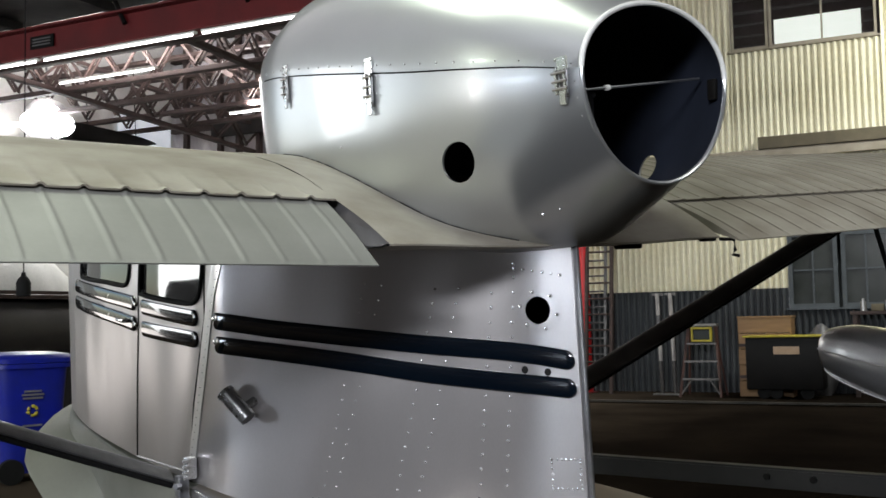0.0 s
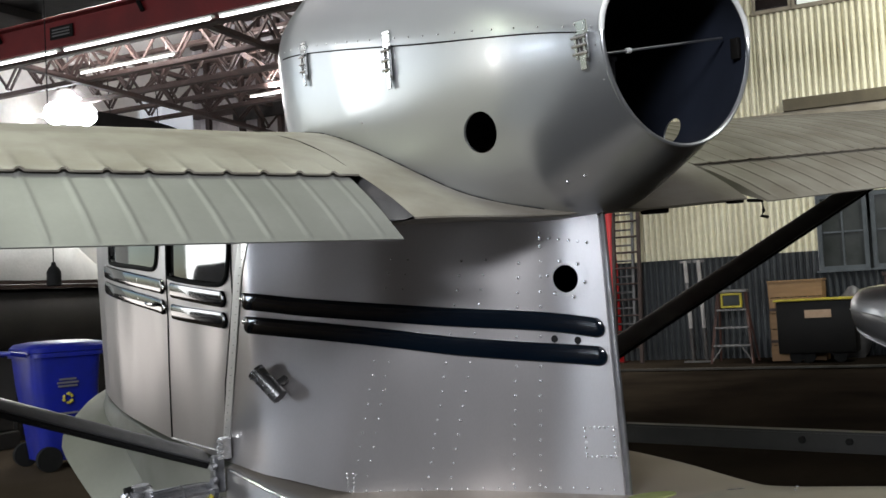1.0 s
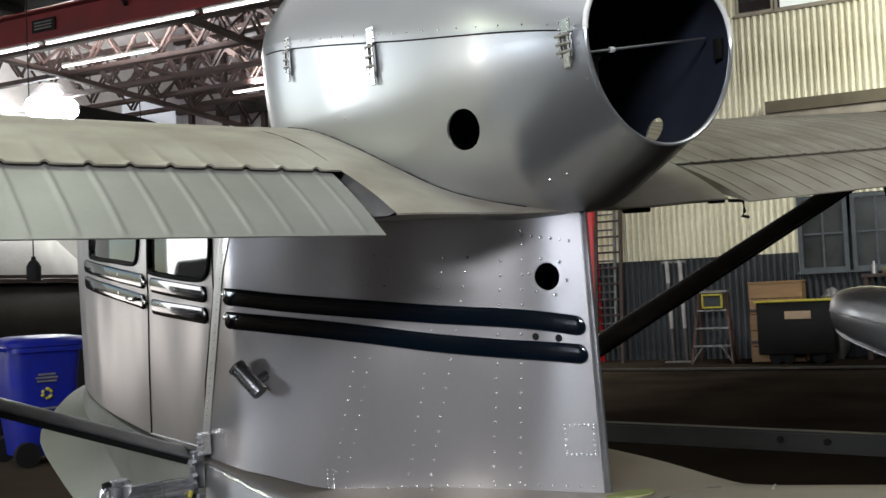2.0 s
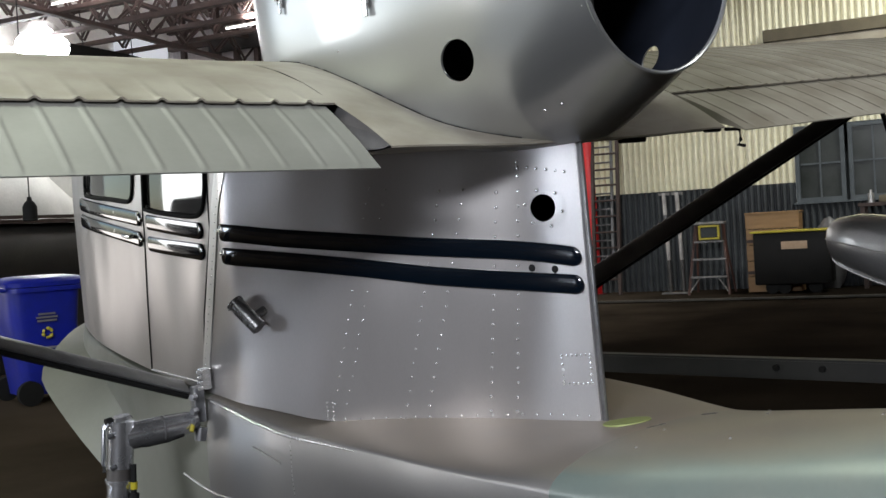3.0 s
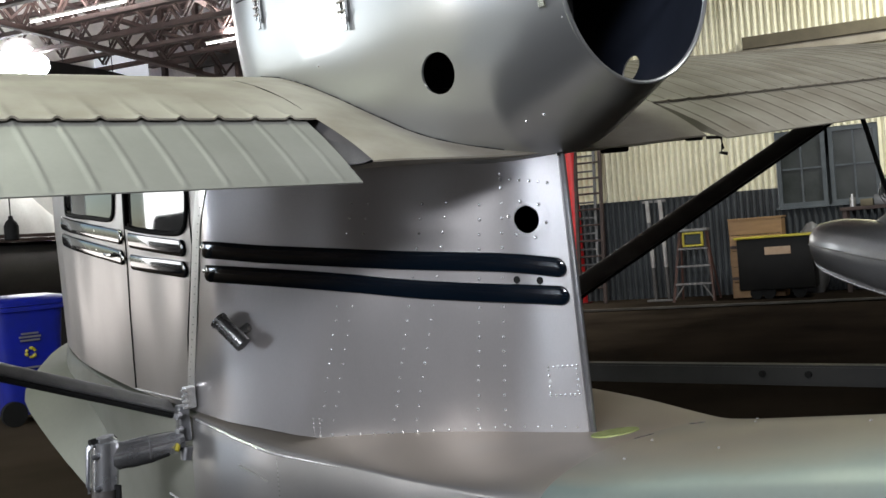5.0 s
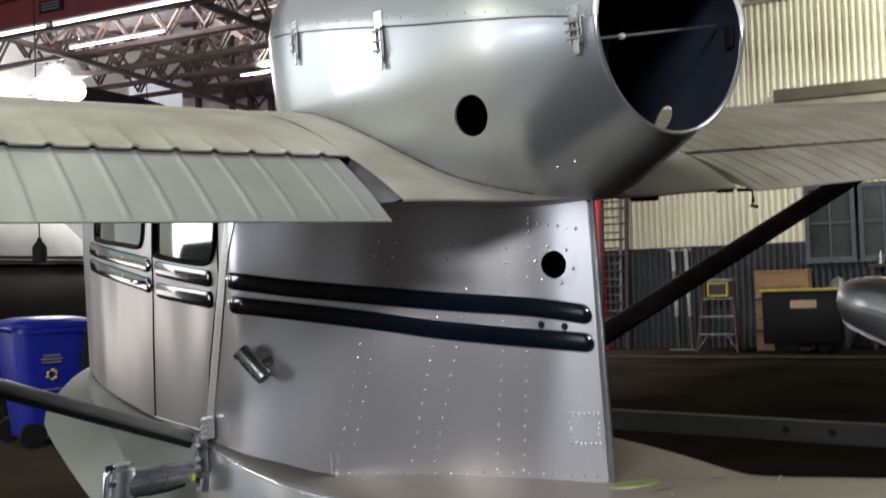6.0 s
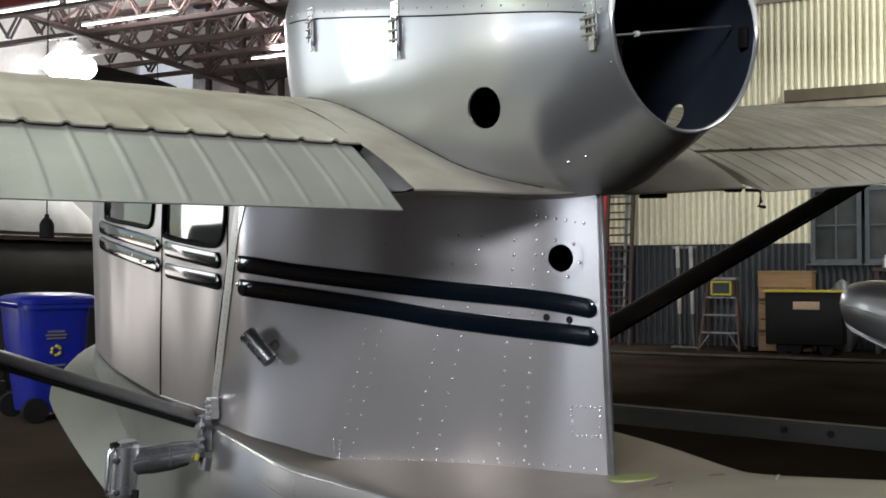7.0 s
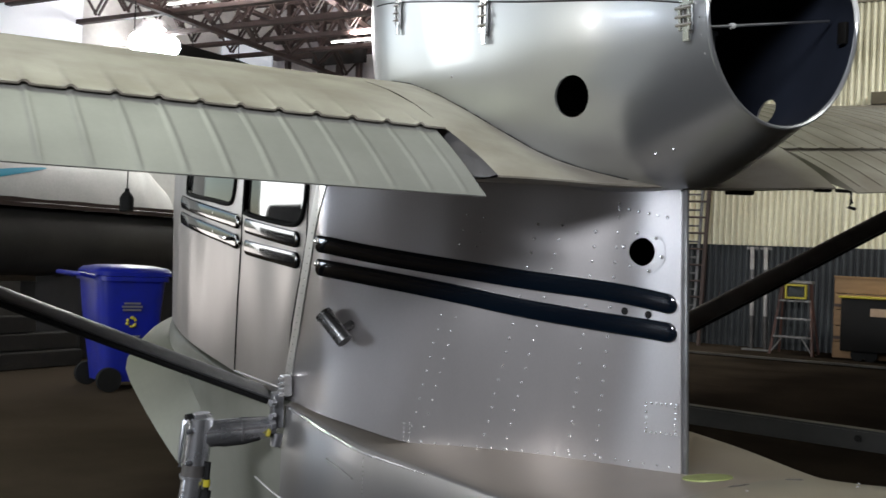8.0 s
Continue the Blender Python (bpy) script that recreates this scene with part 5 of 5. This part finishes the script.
stand(4.72)

step = put("step_ladder", "small red and aluminium step ladder", "ladder", pose(19.0, 4.17, KERB_Z))
for sy in (-1, 1):
    bm = bmesh.new()
    rod(bm, (-0.28, sy * 0.36, 0), (0.0, sy * 0.24, 1.25), 0.03, seg=4)
    part("front_rail", bm, BROWN_RED, step, smooth=False)
    bm = bmesh.new()
    rod(bm, (0.35, sy * 0.34, 0), (0.03, sy * 0.22, 1.22), 0.022, seg=4)
    part("rear_rail", bm, BROWN_RED, step, smooth=False)
    bm = bmesh.new()
    rod(bm, (-0.27, sy * 0.33, 0.06), (-0.22, sy * 0.16, 0.30), 0.014, seg=6)
    part("corner_brace", bm, DIM_ALU, step)
for z in (0.31, 0.62, 0.93):
    bm = bmesh.new()
    q = z / 1.25
    box(bm, (-0.28 * (1 - q), 0, z), (0.09, 2 * (0.36 - 0.12 * q) - 0.02, 0.035), bevel=0.006)
    part("tread", bm, DIM_ALU, step, smooth=False)
bm = bmesh.new()
box(bm, (0, 0, 1.26), (0.24, 0.56, 0.05), bevel=0.012)
part("top_cap", bm, DIM_ALU, step, smooth=False)
case = put("work_light", "yellow and black work light hung on the step ladder", "work light", pose(18.86, 4.15, KERB_Z + 0.965))
bm = bmesh.new()
for y, z, sy, sz in ((0, 0.02, 0.36, 0.035), (0, 0.24, 0.36, 0.035), (-0.165, 0.13, 0.035, 0.185), (0.165, 0.13, 0.035, 0.185)):
    box(bm, (0, y, z), (0.08, sy, sz), bevel=0.008)
part("frame", bm, YELLOW, case, smooth=False)
bm = bmesh.new()
box(bm, (0.01, 0, 0.13), (0.05, 0.295, 0.185), bevel=0.01)
part("lamp_body", bm, PANE_DARK, case, smooth=False)

crate = put("wooden_crate", "pale pine crate standing on end", "crate", pose(19.3, 3.09, KERB_Z))
for i in range(5):
    bm = bmesh.new()
    box(bm, (-0.3, 0.0, 0.14 + 0.275 * i), (0.03, 0.90 - (0.01 if i % 2 else 0), 0.262), bevel=0.004)
    part("board", bm, WOOD, crate, smooth=False)
for y in (-0.43, 0.43):
    bm = bmesh.new()
    box(bm, (-0.05, y, 0.68), (0.46, 0.03, 1.36), bevel=0.004)
    part("side_panel", bm, WOOD, crate, smooth=False)
for z in (0.35, 0.9):
    bm = bmesh.new()
    box(bm, (-0.325, 0.34, z), (0.02, 0.2, 0.05), bevel=0.004)
    part("cleat", bm, TIMBER_DARK, crate, smooth=False)
bm = bmesh.new()
box(bm, (-0.05, 0, 1.385), (0.56, 0.92, 0.03), bevel=0.004)
part("lid", bm, WOOD, crate, smooth=False)

cart = put("black_bin_cart", "black wheeled cart with a bright yellow lid edge", "cart", pose(18.75, 2.71, KERB_Z))
bm = bmesh.new()
box(bm, (0, 0, 0.60), (0.6, 1.24, 0.88), bevel=0.03)
part("body", bm, BLACK_PAINT, cart)
bm = bmesh.new()
box(bm, (0, -0.02, 1.055), (0.66, 1.36, 0.035), bevel=0.012)
part("lid", bm, YELLOW, cart)
bm = bmesh.new()
box(bm, (-0.305, -0.05, 0.82), (0.01, 0.42, 0.13), bevel=0.003)
part("label", bm, CARD, cart, "brown card label", smooth=False)
for y in (-0.35, 0.15, 0.35):
    bm = bmesh.new()
    rod(bm, (-0.22, y, 0.11), (-0.17, y, 0.11), 0.11, seg=16)
    part("wheel", bm, RUBBER, cart)
    bm = bmesh.new()
    box(bm, (-0.19, y, 0.2), (0.06, 0.08, 0.12), bevel=0.01)
    part("fork", bm, BLACK_PAINT, cart, smooth=False)
bag = put("grey_bundle", "dark grey bundled bag behind the cart", "bag", pose(19.55, 2.25, KERB_Z))
bm = bmesh.new()
bmesh.ops.create_icosphere(bm, subdivisions=3, radius=0.5)
for v in bm.verts:
    n = noise.noise(v.co * 3.0)
    v.co = Vector((v.co.x * 0.6, v.co.y * 0.62, v.co.z * 1.3)) * (1 + 0.22 * n) + Vector((0, 0, 0.58))
    v.co.z = max(0.0, v.co.z)
part("bag_body", bm, STRUT_GREY, bag)
# bench with odds and ends under the second window
bench = put("work_bench", "cluttered grey work bench by the window", "bench", pose(19.55, 0.95, KERB_Z))
bm = bmesh.new()
box(bm, (0, 0, 1.42), (0.7, 1.5, 0.06), bevel=0.006)
part("top", bm, TIMBER_DARK, bench, smooth=False)
for x in (-0.3, 0.3):
    for y in (-0.68, 0.68):
        bm = bmesh.new()
        box(bm, (x, y, 0.695), (0.07, 0.07, 1.39))
        part("leg", bm, TIMBER_DARK, bench, smooth=False)
for i, (y, w, h, mat) in enumerate(((0.55, 0.10, 0.22, ALU), (0.32, 0.2, 0.12, OLIVE_BROWN), (0.05, 0.3, 0.18, STRUT_GREY), (-0.3, 0.4, 0.1, CARD))):
    t = put("bottle" if i == 0 else "box", "grey metal bottle on the bench" if i == 0 else "small box lying on the bench", "bottle" if i == 0 else "box", pose(19.4, 0.95 + y, KERB_Z + 1.451))
    bm = bmesh.new()
    if i == 0:
        rod(bm, (0, 0, 0), (0, 0, h * 0.75), w / 2, w / 2, 14)
        rod(bm, (0, 0, h * 0.75), (0, 0, h), w / 4, w / 5, 12)
    else:
        box(bm, (0, 0, h / 2), (0.25, w, h), bevel=0.008)
    part("body", bm, mat, t)
# long steel beam on two timber blocks
beam = put("steel_channel", "grey steel channel with bolt holes on timber blocks", "steel beam", Matrix.Translation((7.09, 1.0, 0)) @ Matrix.Rotation(radians(-11.9), 4, "Z"))
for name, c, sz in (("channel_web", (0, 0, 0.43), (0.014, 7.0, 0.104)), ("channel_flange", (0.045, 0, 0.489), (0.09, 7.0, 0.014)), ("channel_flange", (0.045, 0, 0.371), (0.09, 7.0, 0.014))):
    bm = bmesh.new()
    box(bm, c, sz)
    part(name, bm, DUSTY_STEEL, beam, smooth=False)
for y in (0.17, -0.13, 2.4, -2.2):
    bm = bmesh.new()
    rod(bm, (-0.03, y, 0.44), (-0.005, y, 0.44), 0.022, seg=8)
    part("bolt", bm, BLACK_PAINT, beam)
for y in (-2.8, 2.8):
    t = put("timber_block", "dark timber block under the steel beam", "block", Matrix.Translation((7.09, 1.0, 0)) @ Matrix.Rotation(radians(-11.9), 4, "Z") @ pose(0.05, y, 0), "timber blocks")
    bm = bmesh.new()
    box(bm, (0, 0, 0.182), (0.3, 0.3, 0.362), bevel=0.01)
    part("block", bm, NEAR_BLACK_TIMBER, t, smooth=False)

# blue recycling bin
rbin = put("recycling_bin", "blue plastic wheeled recycling bin with hinged lid", "bin", Matrix.Translation((7.66, 8.42, 0)) @ Matrix.Rotation(radians(-22), 4, "Z") @ Matrix.Scale(1.1, 4))
bm = bmesh.new()
rows = []
for z, sx, sy, cx in ((0.08, 0.50, 0.48, 0.03), (0.35, 0.55, 0.53, 0.02), (0.75, 0.62, 0.60, 0.0), (1.0, 0.66, 0.64, 0.0), (1.0, 0.72, 0.70, 0.0), (1.04, 0.72, 0.70, 0.0)):
    r = []
    for k in range(32):
        a = 2 * math.pi * k / 32
        c, s = math.cos(a), math.sin(a)
        r.append((cx + sx / 2 * math.copysign(abs(c) ** 0.35, c), sy / 2 * math.copysign(abs(s) ** 0.35, s), z))
    rows.append(r)
skin(bm, rows, True, True)
part("body", bm, BLUE_PLASTIC, rbin)
bm = bmesh.new()
rows = []
for z, k0 in ((1.045, 1.02), (1.085, 1.03), (1.12, 0.93), (1.14, 0.6), (1.145, 0.15)):
    r = []
    for k in range(32):
        a = 2 * math.pi * k / 32
        c, s = math.cos(a), math.sin(a)
        r.append((0.36 * k0 * math.copysign(abs(c) ** 0.4, c) + 0.02, 0.35 * k0 * math.copysign(abs(s) ** 0.4, s), z))
    rows.append(r)
skin(bm, rows, True, True)
part("lid", bm, BLUE_PLASTIC, rbin)
bm = bmesh.new()
sweep(bm, [(-0.36, -0.3, 1.03), (-0.50, -0.3, 1.06), (-0.52, -0.25, 1.06), (-0.52, 0.25, 1.06), (-0.50, 0.3, 1.06), (-0.36, 0.3, 1.03)], 0.02, 8)
part("handle", bm, BLUE_PLASTIC, rbin)
for y in (-0.3, 0.3):
    bm = bmesh.new()
    rod(bm, (-0.20, y - 0.03, 0.11), (-0.20, y + 0.03, 0.11), 0.11, seg=20)
    part("wheel", bm, RUBBER, rbin)
# printed panel: bars for the small print and a round loop mark
for z, w in ((0.80, 0.15), (0.77, 0.19), (0.74, 0.17), (0.50, 0.17)):
    bm = bmesh.new()
    box(bm, (-0.02, -0.325 + 0.0, z), (w, 0.012, 0.016))
    bmesh.ops.translate(bm, verts=bm.verts, vec=(0, (0.80 - z) * 0.04, 0))
    part("print_bar", bm, ALU, rbin, "pale printed bar", smooth=False)
bm = bmesh.new()
for k in range(3):
    a0 = 2 * math.pi * k / 3 + 0.25
    sweep(bm, [(-0.02 + 0.04 * math.cos(a0 + q * 0.28), -0.316, 0.63 + 0.04 * math.sin(a0 + q * 0.28)) for q in range(7)], [0.013, 0.013, 0.013, 0.013, 0.018, 0.013, 0.003], 6)
part("loop_mark", bm, YELLOW, rbin, "round yellow three-arrow mark")

# black pontoon on a dark rack, boards on top
pon = put("black_pontoon", "long black rubber pontoon lying on a rack", "pontoon", pose(9.0, 11.2, 0))
bm = bmesh.new()
rows = []
for i in range(41):
    x = -2.4 + 5.6 * i / 40
    e = min(1, (min(x + 2.4, 3.2 - x) + 0.02) / 0.5)
    r = 0.43 * math.sqrt(max(0.01, 1 - (1 - e) ** 2))
    rows.append([(x, r * math.cos(2 * math.pi * k / 28), 1.46 + r * math.sin(2 * math.pi * k / 28) + 0.006 * math.sin(9 * x)) for k in range(28)])
skin(bm, rows, True, True)
part("skin", bm, DUSTY_BLACK, pon)
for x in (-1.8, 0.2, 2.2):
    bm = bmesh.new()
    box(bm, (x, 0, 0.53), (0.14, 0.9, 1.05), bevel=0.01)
    part("rack_leg", bm, NEAR_BLACK_TIMBER, pon, smooth=False)
for y, z in ((-0.22, 1.87), (0.1, 1.93)):
    t = put("dark_board", "dark weathered board lying on the pontoon", "board", pose(8.1, 11.2 + y, z + 0.012, 4 if y < 0 else 0), "dark boards")
    bm = bmesh.new()
    n = 60
    rows = []
    for i in range(n + 1):
        x = -1.5 + 5.0 * i / n
        j = 0.012 * noise.noise(Vector((x * 2, y * 9, 0)))
        rows.append([(x, -0.14 + j, 0), (x, 0.14, 0), (x, 0.14, 0.05 + j), (x, -0.14 + j, 0.05 + j)])
    skin(bm, rows, True, True)
    part("plank", bm, TIMBER_DARK, t, smooth=False)
# white parked fuselage behind it with a teal flash
fus = put("parked_white_fuselage", "white parked aircraft fuselage with a teal flash", "aircraft", pose(9.0, 13.6, 0))
bm = bmesh.new()
rows = []
for i in range(31):
    x = -1.7 + 5.7 * i / 30
    r = 1.15 * min(1.0, 0.55 + (x + 1.7) / 1.2, 0.2 + (4.4 - x) / 2.0)
    rows.append([(x, r * math.cos(2 * math.pi * k / 40), 2.0 + r * math.sin(2 * math.pi * k / 40)) for k in range(40)])
skin(bm, rows, True, True)
part("fuselage_skin", bm, FUSELAGE_WHITE, fus)
bm = bmesh.new()
rows = []
for i in range(25):
    q = i / 24
    x = -0.9 + 1.85 * q
    z = 2.08 + 0.42 * q ** 0.7
    h = 0.16 * (1 - q) ** 0.6 + 0.01
    r = []
    for s in (-1, -0.4, 0.4, 1):
        zz = z + s * h / 2
        yy = -math.sqrt(max(0.01, 1.156**2 - (zz - 2.0) ** 2))
        r.append((x, yy, zz))
    rows.append(r)
skin(bm, rows, False)
part("teal_flash", bm, TEAL, fus, "teal painted flash")
for x in (-1.1, 2):
    bm = bmesh.new()
    box(bm, (x, 0, 0.45), (0.3, 1.2, 0.9), bevel=0.01)
    part("cradle", bm, NEAR_BLACK_TIMBER, fus, smooth=False)
# hanging black pendant
pend = put("pendant_plug", "black pendant plug hanging on a cord", "pendant", pose(9.2, 10.1, 2.02))
bm = bmesh.new()
rows = []
for z, r in ((-0.15, 0.075), (-0.14, 0.085), (0.02, 0.085), (0.07, 0.06), (0.10, 0.03), (0.14, 0.025)):
    rows.append([(r * math.cos(2 * math.pi * k / 18), r * math.sin(2 * math.pi * k / 18), z) for k in range(18)])
skin(bm, rows, True, True)
part("plug", bm, RUBBER, pend)
bm = bmesh.new()
rod(bm, (0, 0, 0.13), (0, 0, 7.4), 0.008, seg=6)
part("cord", bm, RUBBER, pend)
# low dark lumber and a pale tray on the floor
pile = put("dark_lumber_stack", "stack of dark rough timbers on the floor", "timber", pose(8.3, 10.3, 0))
for i, (x, y, z, l) in enumerate(((-0.4, 0, 0.1, 1.6), (-0.3, 0.25, 0.1, 1.5), (-0.35, 0.1, 0.3, 1.5), (-0.6, 0.15, 0.5, 0.9))):
    bm = bmesh.new()
    box(bm, (x, y, z), (l, 0.22, 0.19), bevel=0.015)
    part("timber", bm, NEAR_BLACK_TIMBER, pile, smooth=False)
tray = put("pale_tray", "pale flat tray lying on the timbers", "tray", pose(7.3, 10.45, 0.602))
bm = bmesh.new()
box(bm, (0, 0, 0.03), (0.5, 0.3, 0.05), bevel=0.008)
part("tray_body", bm, WHITE_PAINT, tray, smooth=False)

# flood lamp on a bar, dark hull shape and timber framing high at the far corner
flood = put("flood_lamp", "very bright flood lamp on a bar under the roof", "light", pose(15.3, 16.25, 5.62, 0, 0, -43))
# overlapping lenses build the lamp's uneven glare into the shape
for x, z, r in ((0.05, 0.0, 0.30), (0.33, -0.10, 0.22), (-0.24, -0.07, 0.23), (0.0, 0.22, 0.16)):
    bm = bmesh.new()
    rod(bm, (x, -0.20 + 0.1 * r, z), (x, -0.14, z), r * 0.9, r, 18)
    part("lens", bm, FLOOD_ON, flood, "glowing lens, part of the built-in glare")
bm = bmesh.new()
rod(bm, (0.02, -0.115, 0), (0.02, 0.16, 0), 0.45, 0.22, 24)
part("housing", bm, ALU, flood)
bm = bmesh.new()
rod(bm, (-1.9, 0.2, -0.06), (0.0, 0.2, -0.06), 0.035, seg=10)
part("bar", bm, TUBE_ON, flood, "lit tube beside the lamp")
bm = bmesh.new()
rod(bm, (0.02, 0.05, 0.2), (0.02, 0.05, 3.2), 0.02, seg=8)
part("hanger", bm, STEEL, flood)
# unidentified dark shape, built as a slung hull
hulk = put("dark_hull_shape", "dark hull-shaped object slung under the roof", "canoe", pose(16.7, 15.8, 5.25, 0, -3, 0))
bm = bmesh.new()
rows = []
for i in range(21):
    q = i / 20
    x = -1.4 + 2.75 * q
    w = 0.36 * (1 - q**4) + 0.012
    lo, hi = 0.04 + 0.08 * q**6, 0.34 - 0.16 * q
    rows.append([(x - 0.25 * q * (1 - k), s * w * f, lo + (hi - lo) * k) for s, k, f in ((-1, 0, 0.7), (-1, 0.5, 0.95), (-1, 1, 1.0), (0, 1, 0), (1, 1, 1.0), (1, 0.5, 0.95), (1, 0, 0.7))])
skin(bm, rows, False)
ob = part("shell", bm, BLACK_PAINT, hulk)
apply_cut(ob, [], 0.012)
for x in (-0.7, 0.7):
    bm = bmesh.new()
    rod(bm, (x, 0, 0.3), (x, 0, 3.3), 0.012, seg=6)
    part("sling", bm, RUBBER, hulk)
for i, y in enumerate((9.6, 12.1, 14.25, 14.82, 15.35, 16.35)):
    bm = bmesh.new()
    box(bm, (LONG_X - 0.28, y, 6.6), (0.13, 0.12, 5.8), bevel=0.01)
    tagged(new("wall_post", mesh("wall_post", bm, TIMBER_DARK, False)), "dark brown timber post on the long wall", "post", "wall posts").matrix_world = ROOM
bm = bmesh.new()
box(bm, (LONG_X - 0.40, 14.75, 6.05), (0.1, 1.5, 0.42), bevel=0.01)
tagged(new("wall_header", mesh("wall_header", bm, NEAR_BLACK_TIMBER, False)), "dark timber header fixed across the wall posts", "beam").matrix_world = ROOM

# pale end wall panels given a glow of their own for their brightness
bm = bmesh.new()
box(bm, (18.95, END_Y - 0.06, 5.95), (1.75, 0.03, 0.74), bevel=0.004)
tagged(new("glow_panel_1", mesh("glow_panel_1", bm, PANEL_GLOW, False)), "pale blue end wall panel given its own glow", "window", "", "structure").matrix_world = ROOM
bm = bmesh.new()
box(bm, (12.6, END_Y - 0.06, 6.0), (3.0, 0.03, 2.0), bevel=0.004)
tagged(new("glow_panel_2", mesh("glow_panel_2", bm, PANEL_GLOW, False)), "wide pale end wall panel given its own glow", "window", "", "structure").matrix_world = ROOM

# scuffs and odd rivets on the boom deck
def boom_top(x, y, out):
    rz, cz, cx = curve(y, HY, HRZ), curve(y, HY, HCZ), curve(y, HY, HCX)
    a = math.asin(min(1.0, (abs(x) / cx) ** (1 / 0.9)))
    return Vector((x, y, cz + (rz - cz) * math.cos(a) + out))


for (xa, ya), (xb, yb) in (((-0.10, -0.33), (-0.04, -0.35)), ((0.09, -0.35), (0.12, -0.39))):
    bm = bmesh.new()
    sweep(bm, [boom_top(xa + (xb - xa) * q / 4, ya + (yb - ya) * q / 4 + 0.003 * math.sin(q * 2), 0.0006) for q in range(5)], [0.0006, 0.0018, 0.0012, 0.002, 0.0005], 6)
    part("deck_scratch", bm, STRUT_DARK, plane, "dark scratch in the deck paint")
bm = bmesh.new()
for x, y in ((-0.12, -0.42), (0.2, -0.5), (-0.18, -0.7), (0.05, -0.62), (-0.25, -0.45), (-0.02, -1.0)):
    dome(bm, boom_top(x, y, 0.0), (0, 0, 1), 0.0045, 0.003)
tagged(part("deck_rivets", bm, RIVET, plane, "small pale rivets on the deck"), kind="stuff")

# rivet seam and a small drain fitting on the hull side
bm = bmesh.new()
cx, cz, mx, mz = (curve(0.83, HY, v) for v in (HCX, HCZ, HMX, HMZ))
for i in range(16):
    q = 0.06 + 0.88 * i / 15
    dome(bm, Vector((-(cx + (mx - cx) * q + 0.006 * (1 - abs(2 * q - 1)) + 0.0005), 0.83, cz + (mz - cz) * q)), (-1, 0, 0), 0.0032, 0.0022)
tagged(part("hull_rivets", bm, RIVET, plane, "rivet seams on the hull side"), kind="stuff")
y, z = -0.015, 0.587
bx = -curve(y, HY, HCX) + 0.008
bm = bmesh.new()
rod(bm, (bx, y, z), (bx - 0.03, y - 0.006, z), 0.022, 0.020, 18)
fit = part("drain_fitting", bm, RUBBER, plane, "dark round drain fitting")
bm = bmesh.new()
rod(bm, (bx - 0.03, y - 0.006, z), (bx - 0.042, y - 0.008, z), 0.011, 0.010, 12)
part("drain_plug", bm, CHROME, fit, "bright plug")

# dark car parked in the doorway; it shows in the cabin window and the cowl
car = put("parked_car", "dark tall car parked in the daylight of the doorway", "car", pose(2.7, 14.9, 0) @ Matrix.Diagonal((1, 1, 1.3, 1)))
bm = bmesh.new()
rows = []
for x, zt, w in ((-2.1, 0.55, 0.70), (-2.05, 0.80, 0.84), (-1.2, 0.95, 0.90), (-0.2, 0.98, 0.91), (1.0, 0.98, 0.90), (1.9, 0.92, 0.85), (2.1, 0.60, 0.72)):
    rows.append([(-w, x, 0.28), (-w * 1.02, x, 0.28 + (zt - 0.28) * 0.6), (-w * 0.93, x, zt), (0, x, zt + 0.04), (w * 0.93, x, zt), (w * 1.02, x, 0.28 + (zt - 0.28) * 0.6), (w, x, 0.28)])
skin(bm, rows, True, True)
part("body", bm, BLACK_PAINT, car, angle=50)
bm = bmesh.new()
rows = [[(-w, y0 + (0.35 * s0), z), (w, y0 + 0.35 * s0, z), (w, y1 - 0.45 * s0, z), (-w, y1 - 0.45 * s0, z)] for z, w, s0, y0, y1 in ((0.97, 0.82, 0, -1.2, 1.5), (1.45, 0.66, 1.6, -1.2, 1.5), (1.55, 0.58, 2.0, -1.2, 1.5))]
skin(bm, rows, True, True)
part("cabin", bm, CABIN_PANE, car, "dark glazed cabin", angle=20)
for x in (-0.8, 0.8):
    for y in (-1.35, 1.35):
        bm = bmesh.new()
        rod(bm, (x - 0.1, y, 0.32), (x + 0.1, y, 0.32), 0.32, seg=24)
        part("wheel", bm, RUBBER, car)
    bm = bmesh.new()
    bmesh.ops.create_icosphere(bm, subdivisions=2, radius=0.1)
    bmesh.ops.translate(bm, verts=bm.verts, vec=(x * 0.75, -2.05, 0.68))
    part("headlight", bm, CHROME, car)
